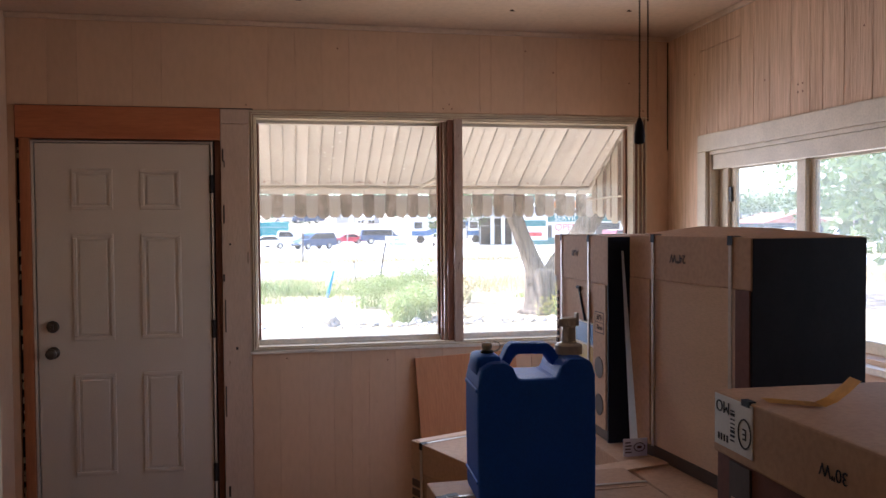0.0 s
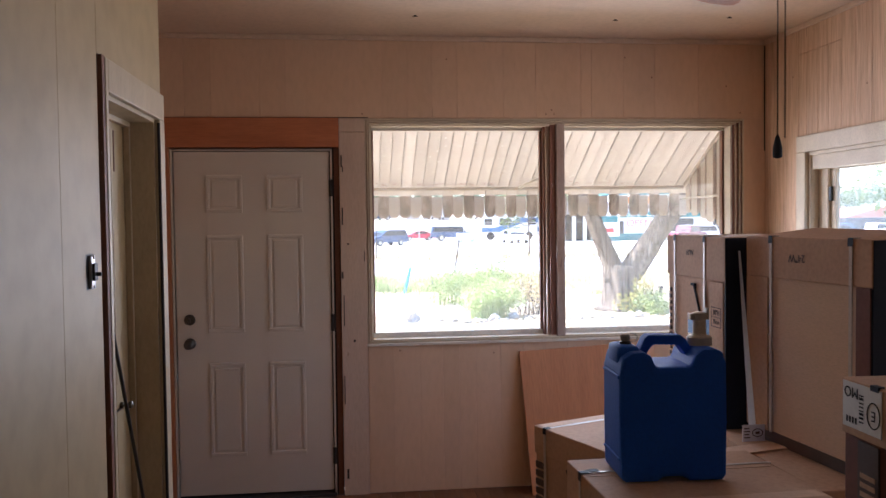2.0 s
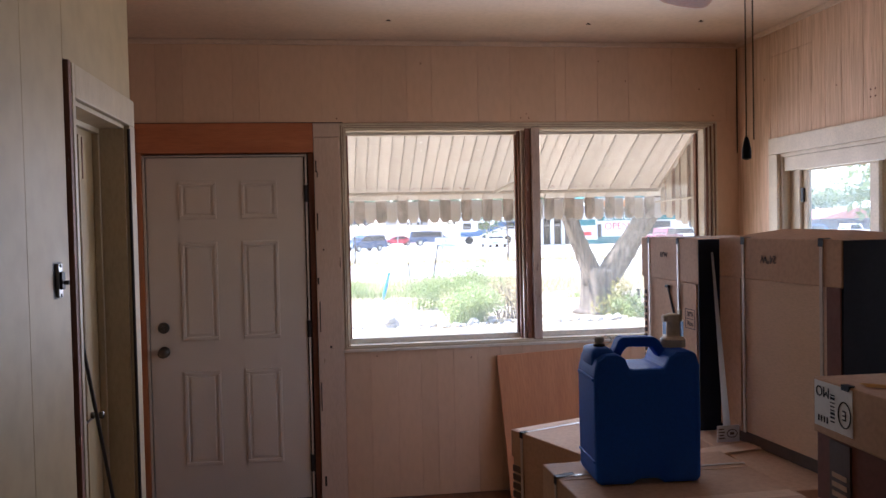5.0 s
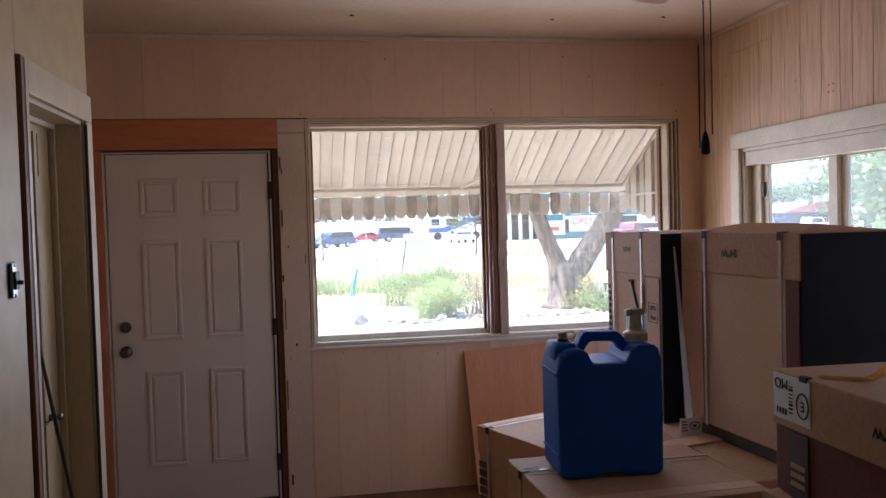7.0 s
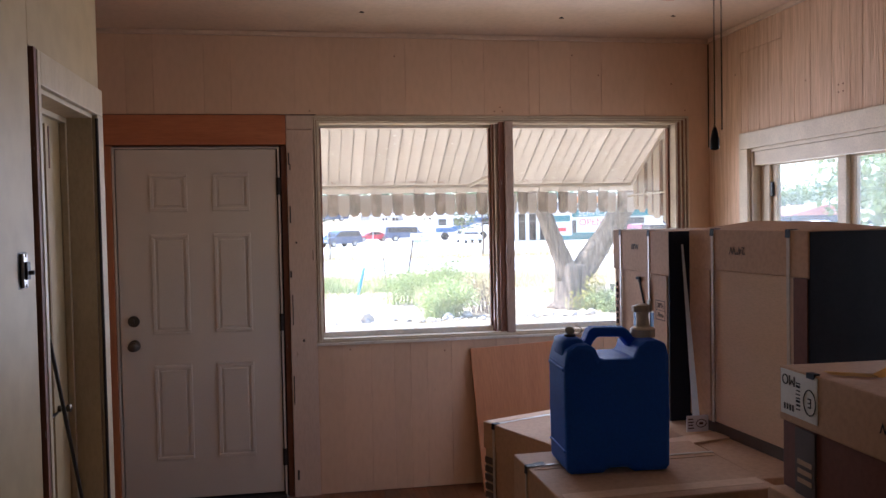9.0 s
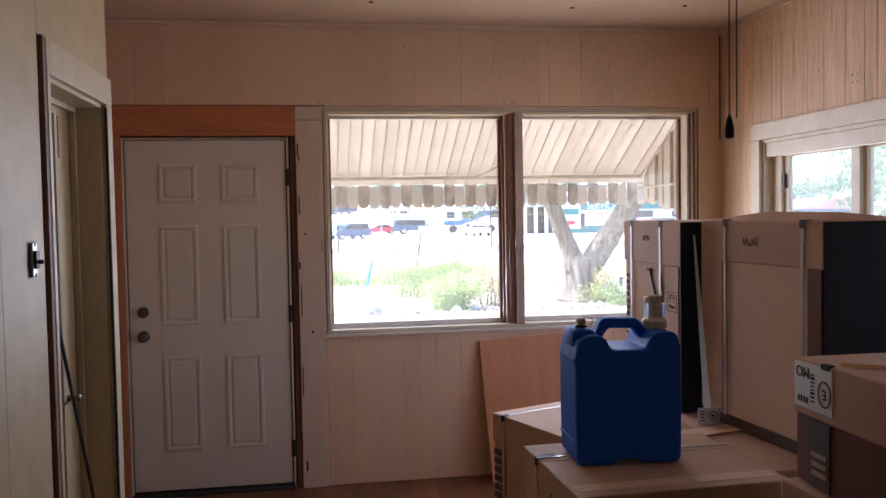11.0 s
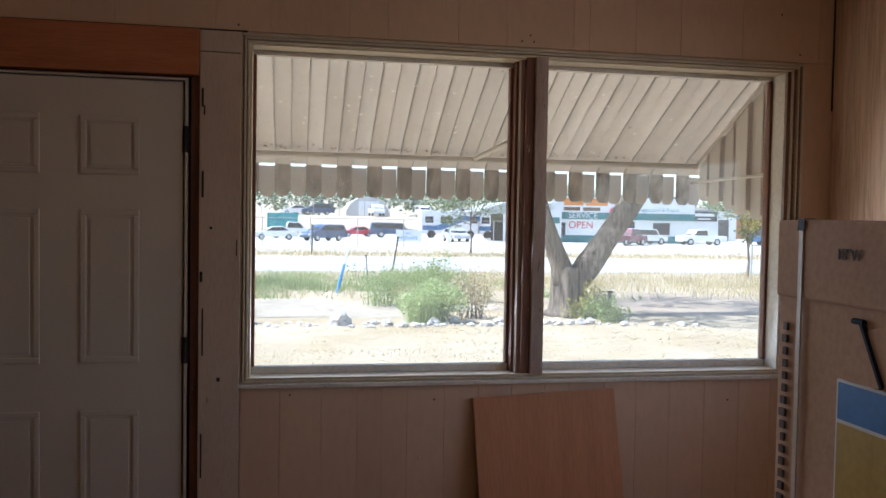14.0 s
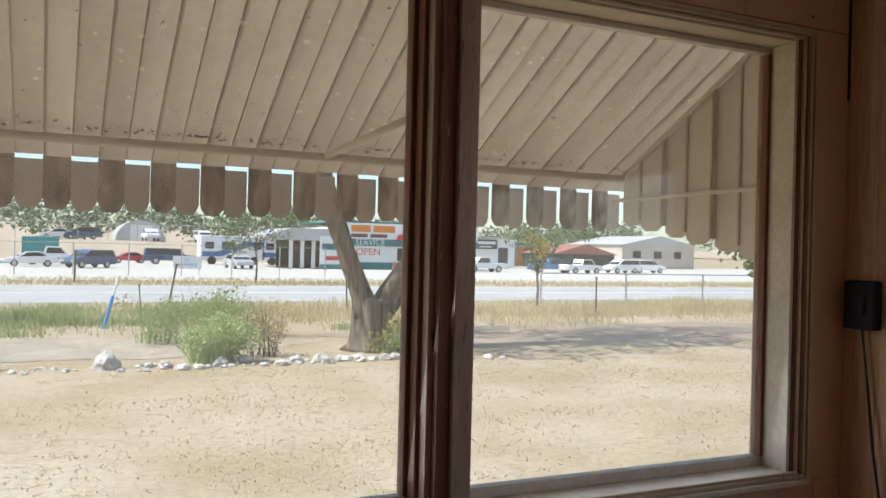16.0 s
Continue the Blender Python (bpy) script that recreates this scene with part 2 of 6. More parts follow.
M = {
    "wallpaint": material("cream_paint_on_panelling", (0.61, 0.412, 0.27), 0.6, dark=(0.54, 0.342, 0.212), scale=1.6, fine=20, stretch=(2, 2, 0.8), amount=0.24, bump=0.1, spots=(0.30, 0.2, 0.13), spot_scale=14, spot_cut=0.76, per_object=0.035),
    "roughwall": material("rough_grained_panel_paint", (0.70, 0.475, 0.315), 0.65, dark=(0.52, 0.33, 0.2), scale=3.5, fine=14, stretch=(9, 9, 0.45), amount=0.75, bump=0.7, spots=(0.26, 0.16, 0.1), spot_scale=6, spot_cut=0.72, per_object=0.05),
    "leftpaint": material("pale_yellow_paint", (0.42, 0.315, 0.165), 0.5, dark=(0.37, 0.27, 0.135), scale=1.3, fine=11, bump=0.05, spots=(0.36, 0.30, 0.2), spot_scale=12, spot_cut=0.78, per_object=0.02),
    "doortrim": material("aged_yellow_trim_paint", (0.50, 0.40, 0.255), 0.45, scale=5, fine=50, stretch=(2, 2, 0.8), amount=0.4, bump=0.12, spots=(0.28, 0.2, 0.12), spot_scale=20, spot_cut=0.75),
    "ceiling": material("ceiling_paint", (0.64, 0.475, 0.34), 0.5, scale=1.2, fine=35, bump=0.12, amount=0.35),
    "trim": material("cream_trim_paint", (0.62, 0.515, 0.365), 0.45, scale=5, fine=50, stretch=(2, 2, 2), bump=0.2, spots=(0.30, 0.21, 0.14), spot_scale=22, spot_cut=0.73),
    "whitetrim": material("white_jamb_paint", (0.71, 0.645, 0.55), 0.45, scale=6, fine=60, bump=0.2, spots=(0.35, 0.28, 0.22), spot_scale=25, spot_cut=0.74),
    "post": material("chipped_post_paint", (0.57, 0.43, 0.325), 0.5, dark=(0.50, 0.365, 0.27), scale=4, fine=40, stretch=(3, 3, 0.7), amount=0.4, bump=0.2, spots=(0.25, 0.17, 0.11), spot_scale=16, spot_cut=0.75),
    "door": material("white_steel_door_paint", (0.60, 0.525, 0.435), 0.4, scale=2, fine=150, amount=0.2, bump=0.05),
    "redwood": material("bare_reddish_board", (0.46, 0.155, 0.055), 0.6, dark=(0.33, 0.10, 0.035), scale=3, fine=24, stretch=(0.6, 8, 8), bump=0.2),
    "redwood_up": material("bare_reddish_jamb", (0.44, 0.16, 0.06), 0.6, dark=(0.30, 0.10, 0.04), scale=3, fine=24, stretch=(8, 8, 0.6), bump=0.2),
    "oldwood": material("weathered_brown_stop_and_shadow", (0.22, 0.085, 0.045), 0.6, dark=(0.09, 0.04, 0.025), scale=5, fine=30, stretch=(8, 8, 0.8), bump=0.3, spots=(0.4, 0.32, 0.26), spot_scale=18, spot_cut=0.7),
    # worn trim paint, darkened in colour for the mullion's backlit room side
    "mullion": material("worn_backlit_mullion_paint", (0.45, 0.345, 0.28), 0.5, dark=(0.28, 0.18, 0.135), scale=4, fine=30, stretch=(6, 6, 0.7), amount=0.7, bump=0.25, spots=(0.12, 0.06, 0.04), spot_scale=16, spot_cut=0.66),
    "darkgap": material("dark_gap", (0.035, 0.03, 0.03), 0.9, scale=8, fine=40, bump=0.3),
    "foam": material("pale_foam_crumbs", (0.62, 0.52, 0.36), 0.8, scale=30, fine=90, bump=0.4),
    "plywood": material("orange_plywood", (0.54, 0.24, 0.105), 0.6, dark=(0.43, 0.18, 0.075), scale=2.5, fine=16, stretch=(7, 7, 0.7), amount=0.6, bump=0.1, spots=(0.34, 0.13, 0.05), spot_scale=3, spot_cut=0.73),
    "floor": material("red_brown_floorboard", (0.20, 0.075, 0.03), 0.35, dark=(0.10, 0.035, 0.015), scale=3, fine=25, stretch=(6, 0.6, 6), bump=0.2, per_object=0.25),
    "card": material("brown_cardboard", (0.57, 0.36, 0.225), 0.75, dark=(0.48, 0.295, 0.18), scale=3, fine=70, bump=0.1, per_object=0.05, specular=0.2),
    "cardpale": material("pale_cardboard", (0.72, 0.50, 0.33), 0.75, dark=(0.66, 0.445, 0.29), scale=2, fine=60, stretch=(1, 1, 6), bump=0.08, specular=0.2),
    "cardred": material("red_brown_cardboard", (0.20, 0.08, 0.055), 0.75, scale=3, fine=60, bump=0.08, specular=0.2),
    "black": material("black_print_and_ends", (0.017, 0.018, 0.026), 0.65, scale=8, fine=60, bump=0.05, specular=0.25),
    # print ink, also the shade colour under the tall cartons
    "ink": material("dark_brown_ink_and_gap_shade", (0.10, 0.06, 0.04), 0.7, scale=8, fine=60, bump=0.0),
    "strap": material("pale_plastic_strap", (0.62, 0.52, 0.42), 0.35, scale=12, fine=90, bump=0.05),
    "label": material("white_label_paper", (0.78, 0.77, 0.74), 0.6, scale=8, fine=80, amount=0.2, bump=0.03),
    "yellow": material("yellow_tape", (0.75, 0.40, 0.05), 0.5, scale=10, fine=60, bump=0.1),
    "picblue": material("blue_print", (0.06, 0.22, 0.55), 0.5, scale=10, fine=60, bump=0),
    "picyellow": material("ochre_print", (0.55, 0.36, 0.06), 0.5, scale=10, fine=60, bump=0),
    "jug": material("blue_polyethylene", (0.022, 0.125, 0.64), 0.58, dark=(0.016, 0.095, 0.53), scale=5, fine=120, amount=0.4, bump=0.06, specular=0.18),
    "cap": material("cream_plastic_cap", (0.62, 0.55, 0.44), 0.45, scale=10, fine=90, bump=0.04),
    "ventcap": material("grey_olive_plastic", (0.40, 0.375, 0.30), 0.5, scale=10, fine=90, bump=0.04),
    "knob": material("aged_satin_metal", (0.12, 0.105, 0.09), 0.35, metal=0.9, scale=12, fine=80, bump=0.05),
    "chrome": material("dull_steel", (0.5, 0.5, 0.5), 0.4, metal=0.9, scale=12, fine=80, bump=0.05),
    "blackpl": material("black_plastic", (0.012, 0.012, 0.012), 0.45, scale=10, fine=80, bump=0.03),
    "chain": material("dark_bead_chain", (0.06, 0.045, 0.035), 0.4, metal=0.7, scale=20, fine=90, bump=0),
    "awning": material("cream_enamelled_aluminium", (0.575, 0.50, 0.41), 0.5, dark=(0.51, 0.435, 0.35), scale=3, fine=40, bump=0.05, spots=(0.20, 0.13, 0.09), spot_scale=13, spot_cut=0.735, per_object=0.05),
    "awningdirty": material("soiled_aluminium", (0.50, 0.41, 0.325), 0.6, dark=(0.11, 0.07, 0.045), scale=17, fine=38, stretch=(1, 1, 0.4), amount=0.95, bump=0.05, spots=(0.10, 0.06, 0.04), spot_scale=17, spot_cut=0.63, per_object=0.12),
    "flake": material("peeling_white_flakes", (0.86, 0.83, 0.76), 0.7, scale=30, fine=90, bump=0.1),
    "dirt": material("dry_sandy_yard", (0.47, 0.39, 0.28), 0.95, dark=(0.35, 0.27, 0.16), scale=0.5, fine=13, amount=1.0, bump=0.8, spots=(0.29, 0.215, 0.13), spot_scale=5.0, spot_cut=0.62, specular=0.1),
    "shadeground": material("tree_shaded_grey_earth", (0.40, 0.31, 0.225), 0.95, dark=(0.25, 0.20, 0.15), scale=0.7, fine=7, amount=0.9, bump=0.5, specular=0.1),
    "greyground": material("grey_tan_earth", (0.455, 0.385, 0.29), 0.95, dark=(0.31, 0.26, 0.2), scale=0.8, fine=9, amount=0.95, bump=0.6, spots=(0.22, 0.18, 0.13), spot_scale=4.0, spot_cut=0.62, specular=0.1),
    "asphalt": material("bleached_asphalt", (0.43, 0.42, 0.405), 0.9, dark=(0.36, 0.35, 0.335), scale=0.3, fine=20, bump=0.1, specular=0.04),
    "gravel": material("pale_gravel_lot", (0.55, 0.52, 0.47), 0.95, dark=(0.46, 0.43, 0.385), scale=0.15, fine=6, bump=0.2, specular=0.1),
    "bank": material("tan_earth_bank", (0.46, 0.38, 0.29), 0.95, dark=(0.36, 0.29, 0.2), scale=0.3, fine=3, bump=0.3, specular=0.1),
    "weedgreen": foliage("green_weeds", (0.36, 0.42, 0.17), (0.25, 0.31, 0.115), 0.8, 9),
    "sage": foliage("grey_green_shrub", (0.50, 0.56, 0.26), (0.38, 0.45, 0.19), 3, 12),
    "drygrass": foliage("dry_yellow_grass", (0.6, 0.5, 0.29), (0.47, 0.38, 0.2), 0.8, 9),
    "leaf": foliage("tree_leaves", (0.19, 0.24, 0.1), (0.11, 0.15, 0.06), 2, 14),
    "leafyellow": foliage("yellowing_leaves", (0.5, 0.4, 0.1), (0.38, 0.36, 0.1), 2, 10),
    "farleaf": foliage("far_tree_leaves", (0.17, 0.23, 0.15), (0.10, 0.14, 0.09), 0.4, 3),
    "bark": material("grey_furrowed_bark", (0.22, 0.175, 0.135), 0.95, dark=(0.04, 0.03, 0.022), scale=5, fine=9, stretch=(3.2, 3.2, 0.45), amount=1.0, bump=1.0, specular=0.1),
    "stone": material("pale_border_stone", (0.55, 0.51, 0.46), 0.9, scale=6, fine=30, bump=0.4, per_object=0.15),
    "post_dark": material("rusty_dark_post", (0.05, 0.04, 0.035), 0.8, scale=10, fine=60, bump=0.1),
    "post_grey": material("galvanised_post", (0.42, 0.42, 0.41), 0.5, metal=0.5, scale=10, fine=60, bump=0.05),
    "bluepaint": material("sky_blue_paint", (0.03, 0.26, 0.65), 0.5, scale=10, fine=60, bump=0.05),
    "whitewall": material("white_painted_block", (0.72, 0.72, 0.70), 0.7, scale=0.6, fine=8, amount=0.2, bump=0.05),
    "teal": material("teal_paint", (0.015, 0.16, 0.17), 0.6, scale=0.8, fine=9, bump=0.03),
    "redsign": material("red_sign_paint", (0.55, 0.03, 0.04), 0.5, scale=3, fine=20, bump=0),
    "orangesign": material("orange_sign_paint", (0.65, 0.22, 0.03), 0.5, scale=3, fine=20, bump=0),
    "darkopen": material("dark_opening", (0.03, 0.035, 0.04), 0.7, scale=2, fine=10, bump=0),
    "roofgrey": material("grey_roof_sheet", (0.48, 0.48, 0.47), 0.6, scale=0.6, fine=9, bump=0.05),
    "roofred": material("faded_red_roof", (0.34, 0.14, 0.10), 0.7, scale=0.6, fine=9, bump=0.05),
    "tanwall": material("tan_wall", (0.56, 0.48, 0.41), 0.8, scale=0.6, fine=9, bump=0.05),
    "orangewall": material("orange_wall", (0.50, 0.24, 0.09), 0.8, scale=0.6, fine=9, bump=0.05),
    "tyre": material("tyre_rubber", (0.02, 0.02, 0.02), 0.8, scale=5, fine=30, bump=0.05),
    "carglass": material("tinted_car_glass", (0.03, 0.035, 0.04), 0.1, scale=2, fine=10, bump=0),
    "rim": material("alloy_rim", (0.5, 0.5, 0.5), 0.35, metal=0.7, scale=5, fine=30, bump=0),
    "lamp_lens": material("pale_lamp_lens", (0.7, 0.68, 0.62), 0.2, scale=5, fine=30, bump=0),
    "tail_lens": material("red_lamp_lens", (0.4, 0.02, 0.02), 0.25, scale=5, fine=30, bump=0),
}
for key, colour in {"white": (0.75, 0.75, 0.75), "navy": (0.045, 0.085, 0.17), "blue": (0.05, 0.14, 0.30), "silver": (0.42, 0.43, 0.44), "maroon": (0.16, 0.025, 0.05), "red": (0.5, 0.02, 0.06), "tealcar": (0.02, 0.26, 0.28)}.items():
    M["car_" + key] = material("car_paint_" + key, colour, 0.28, scale=1.5, fine=30, amount=0.2, bump=0)
PANE = glass("veiled_pane", (0.96, 0.98, 0.97))


# ---- mesh helpers ----
def block(bm, x0, x1, y0, y1, z0, z1, bevel=0.0, m=None):
    """A block into bm, its edges rounded by bevel."""
    t = bmesh.new()
    bmesh.ops.create_cube(t, size=1)
    bmesh.ops.transform(t, verts=t.verts, matrix=Matrix.Translation(((x0 + x1) / 2, (y0 + y1) / 2, (z0 + z1) / 2)) @ Matrix.Diagonal((x1 - x0, y1 - y0, z1 - z0, 1)))
    if bevel:
        bmesh.ops.bevel(t, geom=t.edges[:], offset=bevel, segments=2, affect="EDGES", profile=0.6)
    if m:
        bmesh.ops.transform(t, verts=t.verts, matrix=m)
    join(bm, t)
    return bm


def join(bm, t):
    tmp = bpy.data.meshes.new("tmp")
    t.to_mesh(tmp)
    t.free()
    bm.from_mesh(tmp)
    bpy.data.meshes.remove(tmp)
    return bm


def rod(bm, a, b, r0, r1=None, seg=10):
    a, b = Vector(a), Vector(b)
    t = bmesh.new()
    bmesh.ops.create_cone(t, cap_ends=True, segments=seg, radius1=r0, radius2=r0 if r1 is None else r1, depth=(b - a).length)
    bmesh.ops.transform(t, verts=t.verts, matrix=Matrix.Translation((a + b) / 2) @ (b - a).to_track_quat("Z", "Y").to_matrix().to_4x4())
    return join(bm, t)


def turned(bm, profile, m=None, seg=24):
    """A turned body: profile of (radius, height) pairs round z."""
    t = bmesh.new()
    rings = [[t.verts.new((r * math.cos(a), r * math.sin(a), z)) for a in [2 * math.pi * k / seg for k in range(seg)]] for r, z in profile]
    for p, q in zip(rings, rings[1:]):
        for k in range(seg):
            t.faces.new((p[k], p[(k + 1) % seg], q[(k + 1) % seg], q[k]))
    t.faces.new(rings[0][::-1])
    t.faces.new(rings[-1])
    if m:
        bmesh.ops.transform(t, verts=t.verts, matrix=m)
    return join(bm, t)


def prism(bm, outline, y0, y1, m=None, bevel=0.0):
    """An outline in x and z, drawn out from y0 to y1."""
    t = bmesh.new()
    f = t.faces.new([t.verts.new((x, y0, z)) for x, z in outline])
    r = bmesh.ops.extrude_face_region(t, geom=[f])
    bmesh.ops.translate(t, verts=[v for v in r["geom"] if isinstance(v, bmesh.types.BMVert)], vec=(0, y1 - y0, 0))
    bmesh.ops.recalc_face_normals(t, faces=t.faces)
    if bevel:
        bmesh.ops.bevel(t, geom=t.edges[:], offset=bevel, segments=2, affect="EDGES", profile=0.6)
    if m:
        bmesh.ops.transform(t, verts=t.verts, matrix=m)
    return join(bm, t)


def part(name, bm, mat, parent=None, label="", smooth=False):
    me = bpy.data.meshes.new(name)
    bmesh.ops.recalc_face_normals(bm, faces=bm.faces)
    bm.to_mesh(me)
    bm.free()
    me.materials.append(mat)
    if smooth:
        me.polygons.foreach_set("use_smooth", [True] * len(me.polygons))
    ob = new(name, me)
    if parent:
        ob.parent = parent
    if label:
        ob["label"] = label
    return ob


def B():
    return bmesh.new()


def thing(name, m=None, **tags):
    ob = new(name)
    ob.empty_display_size = 0.1
    if m:
        ob.matrix_world = m
    return tagged(ob, **tags)


def words(name, text, size, m, mat, parent, label=""):
    """Lettering in the built-in font, 1 mm deep, as a mesh."""
    cu = bpy.data.curves.new(name, "FONT")
    cu.body, cu.size, cu.align_x, cu.align_y, cu.extrude = text, size, "CENTER", "CENTER", 0.0006
    tmp = bpy.data.objects.new(name, cu)
    me = bpy.data.meshes.new_from_object(tmp)
    bpy.data.objects.remove(tmp)
    me.materials.append(mat)
    ob = new(name, me)
    ob.parent = parent
    ob.matrix_local = m
    if label:
        ob["label"] = label
    return ob


FRONT, LEFT, RIGHT, TOP, BACK = 4.64, -0.985, 2.36, 2.735, -3.2
rng = random.Random(7)


# ---- the room's shell ----
def shell(name, boxes, mat, label, category):
    bm = B()
    for b in boxes:
        block(bm, *b)
    return tagged(part(name, bm, mat), label, category, kind="structure")


WIN = (-0.115, 2.14, 0.925, 2.215)
wall_front = shell("wall_front", [(-1.6, -1.345, FRONT, FRONT + 0.15, 0, 2.9), (-1.345, -0.285, FRONT, FRONT + 0.15, 2.26, 2.9), (-0.285, WIN[0], FRONT, FRONT + 0.15, 0, 2.9),
                                  (WIN[0], WIN[1], FRONT, FRONT + 0.15, 0, WIN[2] - 0.03), (WIN[0], WIN[1], FRONT, FRONT + 0.15, WIN[3], 2.9), (WIN[1], 2.55, FRONT, FRONT + 0.15, 0, 2.9)],
                   M["wallpaint"], "cream-painted panelled wall with a door and wide window", "wall")
RW = (1.55, 4.15, 1.05, 2.0)
wall_right = shell("wall_right", [(RIGHT, RIGHT + 0.15, BACK, RW[0], 0, 2.9), (RIGHT, RIGHT + 0.15, RW[1], FRONT, 0, 2.9), (RIGHT, RIGHT + 0.15, RW[0], RW[1], 0, RW[2]), (RIGHT, RIGHT + 0.15, RW[0], RW[1], RW[3], 2.9)],
                   M["wallpaint"], "cream-painted rough panelled side wall with a sliding window", "wall")
LD = (2.348, 3.03, 2.045)
wall_left = shell("wall_left", [(LEFT - 0.12, LEFT, BACK, LD[0], 0, 2.9), (LEFT - 0.12, LEFT, LD[1], 3.11, 0, 2.9), (LEFT - 0.12, LEFT, LD[0], LD[1], LD[2], 2.9), (-1.6, LEFT - 0.12, 3.03, 3.11, 0, 2.9)],
                  M["leftpaint"], "pale yellow painted partition with a narrow doorway", "wall")
wall_alcove = shell("wall_alcove", [(-1.6, -1.38, 3.11, FRONT, 0, 2.9)], M["wallpaint"], "cream-painted end wall of the entry alcove", "wall")
wall_closet = shell("wall_closet", [(-1.75, -1.6, BACK - 0.15, FRONT + 0.15, 0, 2.9), (-1.6, LEFT - 0.12, BACK - 0.15, BACK, 0, 2.9)], M["leftpaint"], "plain painted outer wall behind the partition", "wall")
# unseen closing wall, made white to throw light back into the room
wall_back = shell("wall_back", [(LEFT - 0.12, 2.51, BACK - 0.15, BACK, 0, 2.9)], M["whitewall"], "plain unseen wall behind the room, white to bounce light", "wall")
ceiling = shell("ceiling", [(-1.75, 2.51, BACK - 0.15, FRONT + 0.15, TOP, TOP + 0.12)], M["ceiling"], "cream-painted flat ceiling", "ceiling")
floor = shell("floor", [(-1.75, 2.51, BACK - 0.15, FRONT + 0.15, -0.12, -0.02)], M["darkgap"], "worn red-brown wooden plank floor", "floor")
bm = B()
block(bm, -1.85, 2.65, BACK - 0.2, FRONT + 0.18, 2.9, 3.0)
tagged(part("roof_deck", bm, M["roofgrey"]), "flat roof deck over the room", "roof", kind="structure")
bm = B()
block(bm, -1.65, 2.55, BACK - 0.15, FRONT + 0.13, -0.75, -0.12)
tagged(part("foundation", bm, M["whitewall"]), "painted block foundation under the room", "foundation", kind="structure")

# cove where walls meet the ceiling
bm = B()
block(bm, -1.38, RIGHT, FRONT - 0.02, FRONT - 0.001, TOP - 0.028, TOP - 0.001, 0.005)
tagged(part("trim_ceiling_front", bm, M["ceiling"]), "thin painted ceiling moulding strip", "trim", kind="structure")
bm = B()
block(bm, RIGHT - 0.02, RIGHT - 0.001, BACK, FRONT - 0.021, TOP - 0.028, TOP - 0.001, 0.005)
tagged(part("trim_ceiling_side", bm, M["ceiling"]), "thin painted ceiling moulding strip", "trim", kind="structure")


# ---- front door ----
def six_panel_door(m):
    door = thing("door_1", m, label="closed white six-panel steel front door with deadbolt", category="door", kind="structure")
    w, h, t = 0.896, 2.036, 0.044
    bm = B()
    block(bm, 0, w, 0, t, 0.012, h, 0.002)
    leaf = part("leaf", bm, M["door"], door)
    for x0, x1 in ((0.165, 0.375), (0.515, 0.725)):
        x0, x1 = x0 + 0.015, x1 + 0.015
        for z0, z1 in ((0.24, 0.795), (0.975, 1.55), (1.68, 1.90)):
            bm = B()
            for a, b, c, d in ((x0, x1, z0, z0 + 0.022), (x0, x1, z1 - 0.022, z1), (x0, x0 + 0.022, z0 + 0.022, z1 - 0.022), (x1 - 0.022, x1, z0 + 0.022, z1 - 0.022)):
                block(bm, a, b, -0.007, 0.004, c, d, 0.0045)
            block(bm, x0 + 0.034, x1 - 0.034, -0.005, 0.004, z0 + 0.034, z1 - 0.034, 0.004)
            part("raised_panel", bm, M["door"], leaf)
    to_room = pose(0.075, -0.001, 0.915, 90)
    bm = B()
    turned(bm, [(0.033, 0), (0.033, 0.006), (0.014, 0.01), (0.012, 0.03), (0.024, 0.04), (0.029, 0.052), (0.027, 0.064), (0.012, 0.07)], to_room)
    part("door_knob", bm, M["knob"], door, "aged metal door knob", True)
    bm = B()
    turned(bm, [(0.032, 0), (0.032, 0.008), (0.026, 0.016), (0.01, 0.017)], pose(0.075, -0.001, 1.055, 90))
    block(bm, 0.068, 0.082, -0.032, -0.017, 1.042, 1.068, 0.003)
    part("deadbolt", bm, M["knob"], door, "aged metal deadbolt turn")
    for z in (0.22, 1.02, 1.82):
        bm = B()
        rod(bm, (w + 0.012, -0.006, z - 0.05), (w + 0.012, -0.006, z + 0.05), 0.008)
        block(bm, w - 0.002, w + 0.03, -0.004, 0.0, z - 0.05, z + 0.05)
        part("hinge", bm, M["darkgap"], door)
    return door


six_panel_door(pose(-1.2525, FRONT + 0.012, 0.018))

frame_door = thing("door_frame", label="unfinished door frame with bare reddish boards and gaps", category="door frame", kind="structure")
bm = B()
block(bm, -1.338, -0.296, FRONT - 0.022, FRONT + 0.06, 2.078, 2.25, 0.003)
part("header_board", bm, M["redwood"], frame_door, "bare reddish wooden header board")
bm = B()
block(bm, -1.322, -1.272, FRONT - 0.012, FRONT + 0.06, 0, 2.077, 0.003)
part("jamb", bm, M["redwood_up"], frame_door, "bare reddish wooden jamb")
bm = B()
block(bm, -1.27, -1.259, FRONT + 0.002, FRONT + 0.08, 0, 2.068, 0.002)
block(bm, -0.349, -0.338, FRONT + 0.002, FRONT + 0.08, 0, 2.068, 0.002)
block(bm, -1.259, -0.349, FRONT + 0.002, FRONT + 0.08, 2.0595, 2.068, 0.002)
part("door_stop", bm, M["door"], frame_door, "pale grey metal frame edge")
bm = B()
block(bm, -1.379, -1.323, FRONT + 0.03, FRONT + 0.10, 0, 2.25)
block(bm, -1.322, -0.338, FRONT + 0.075, FRONT + 0.12, 2.0685, 2.0775)
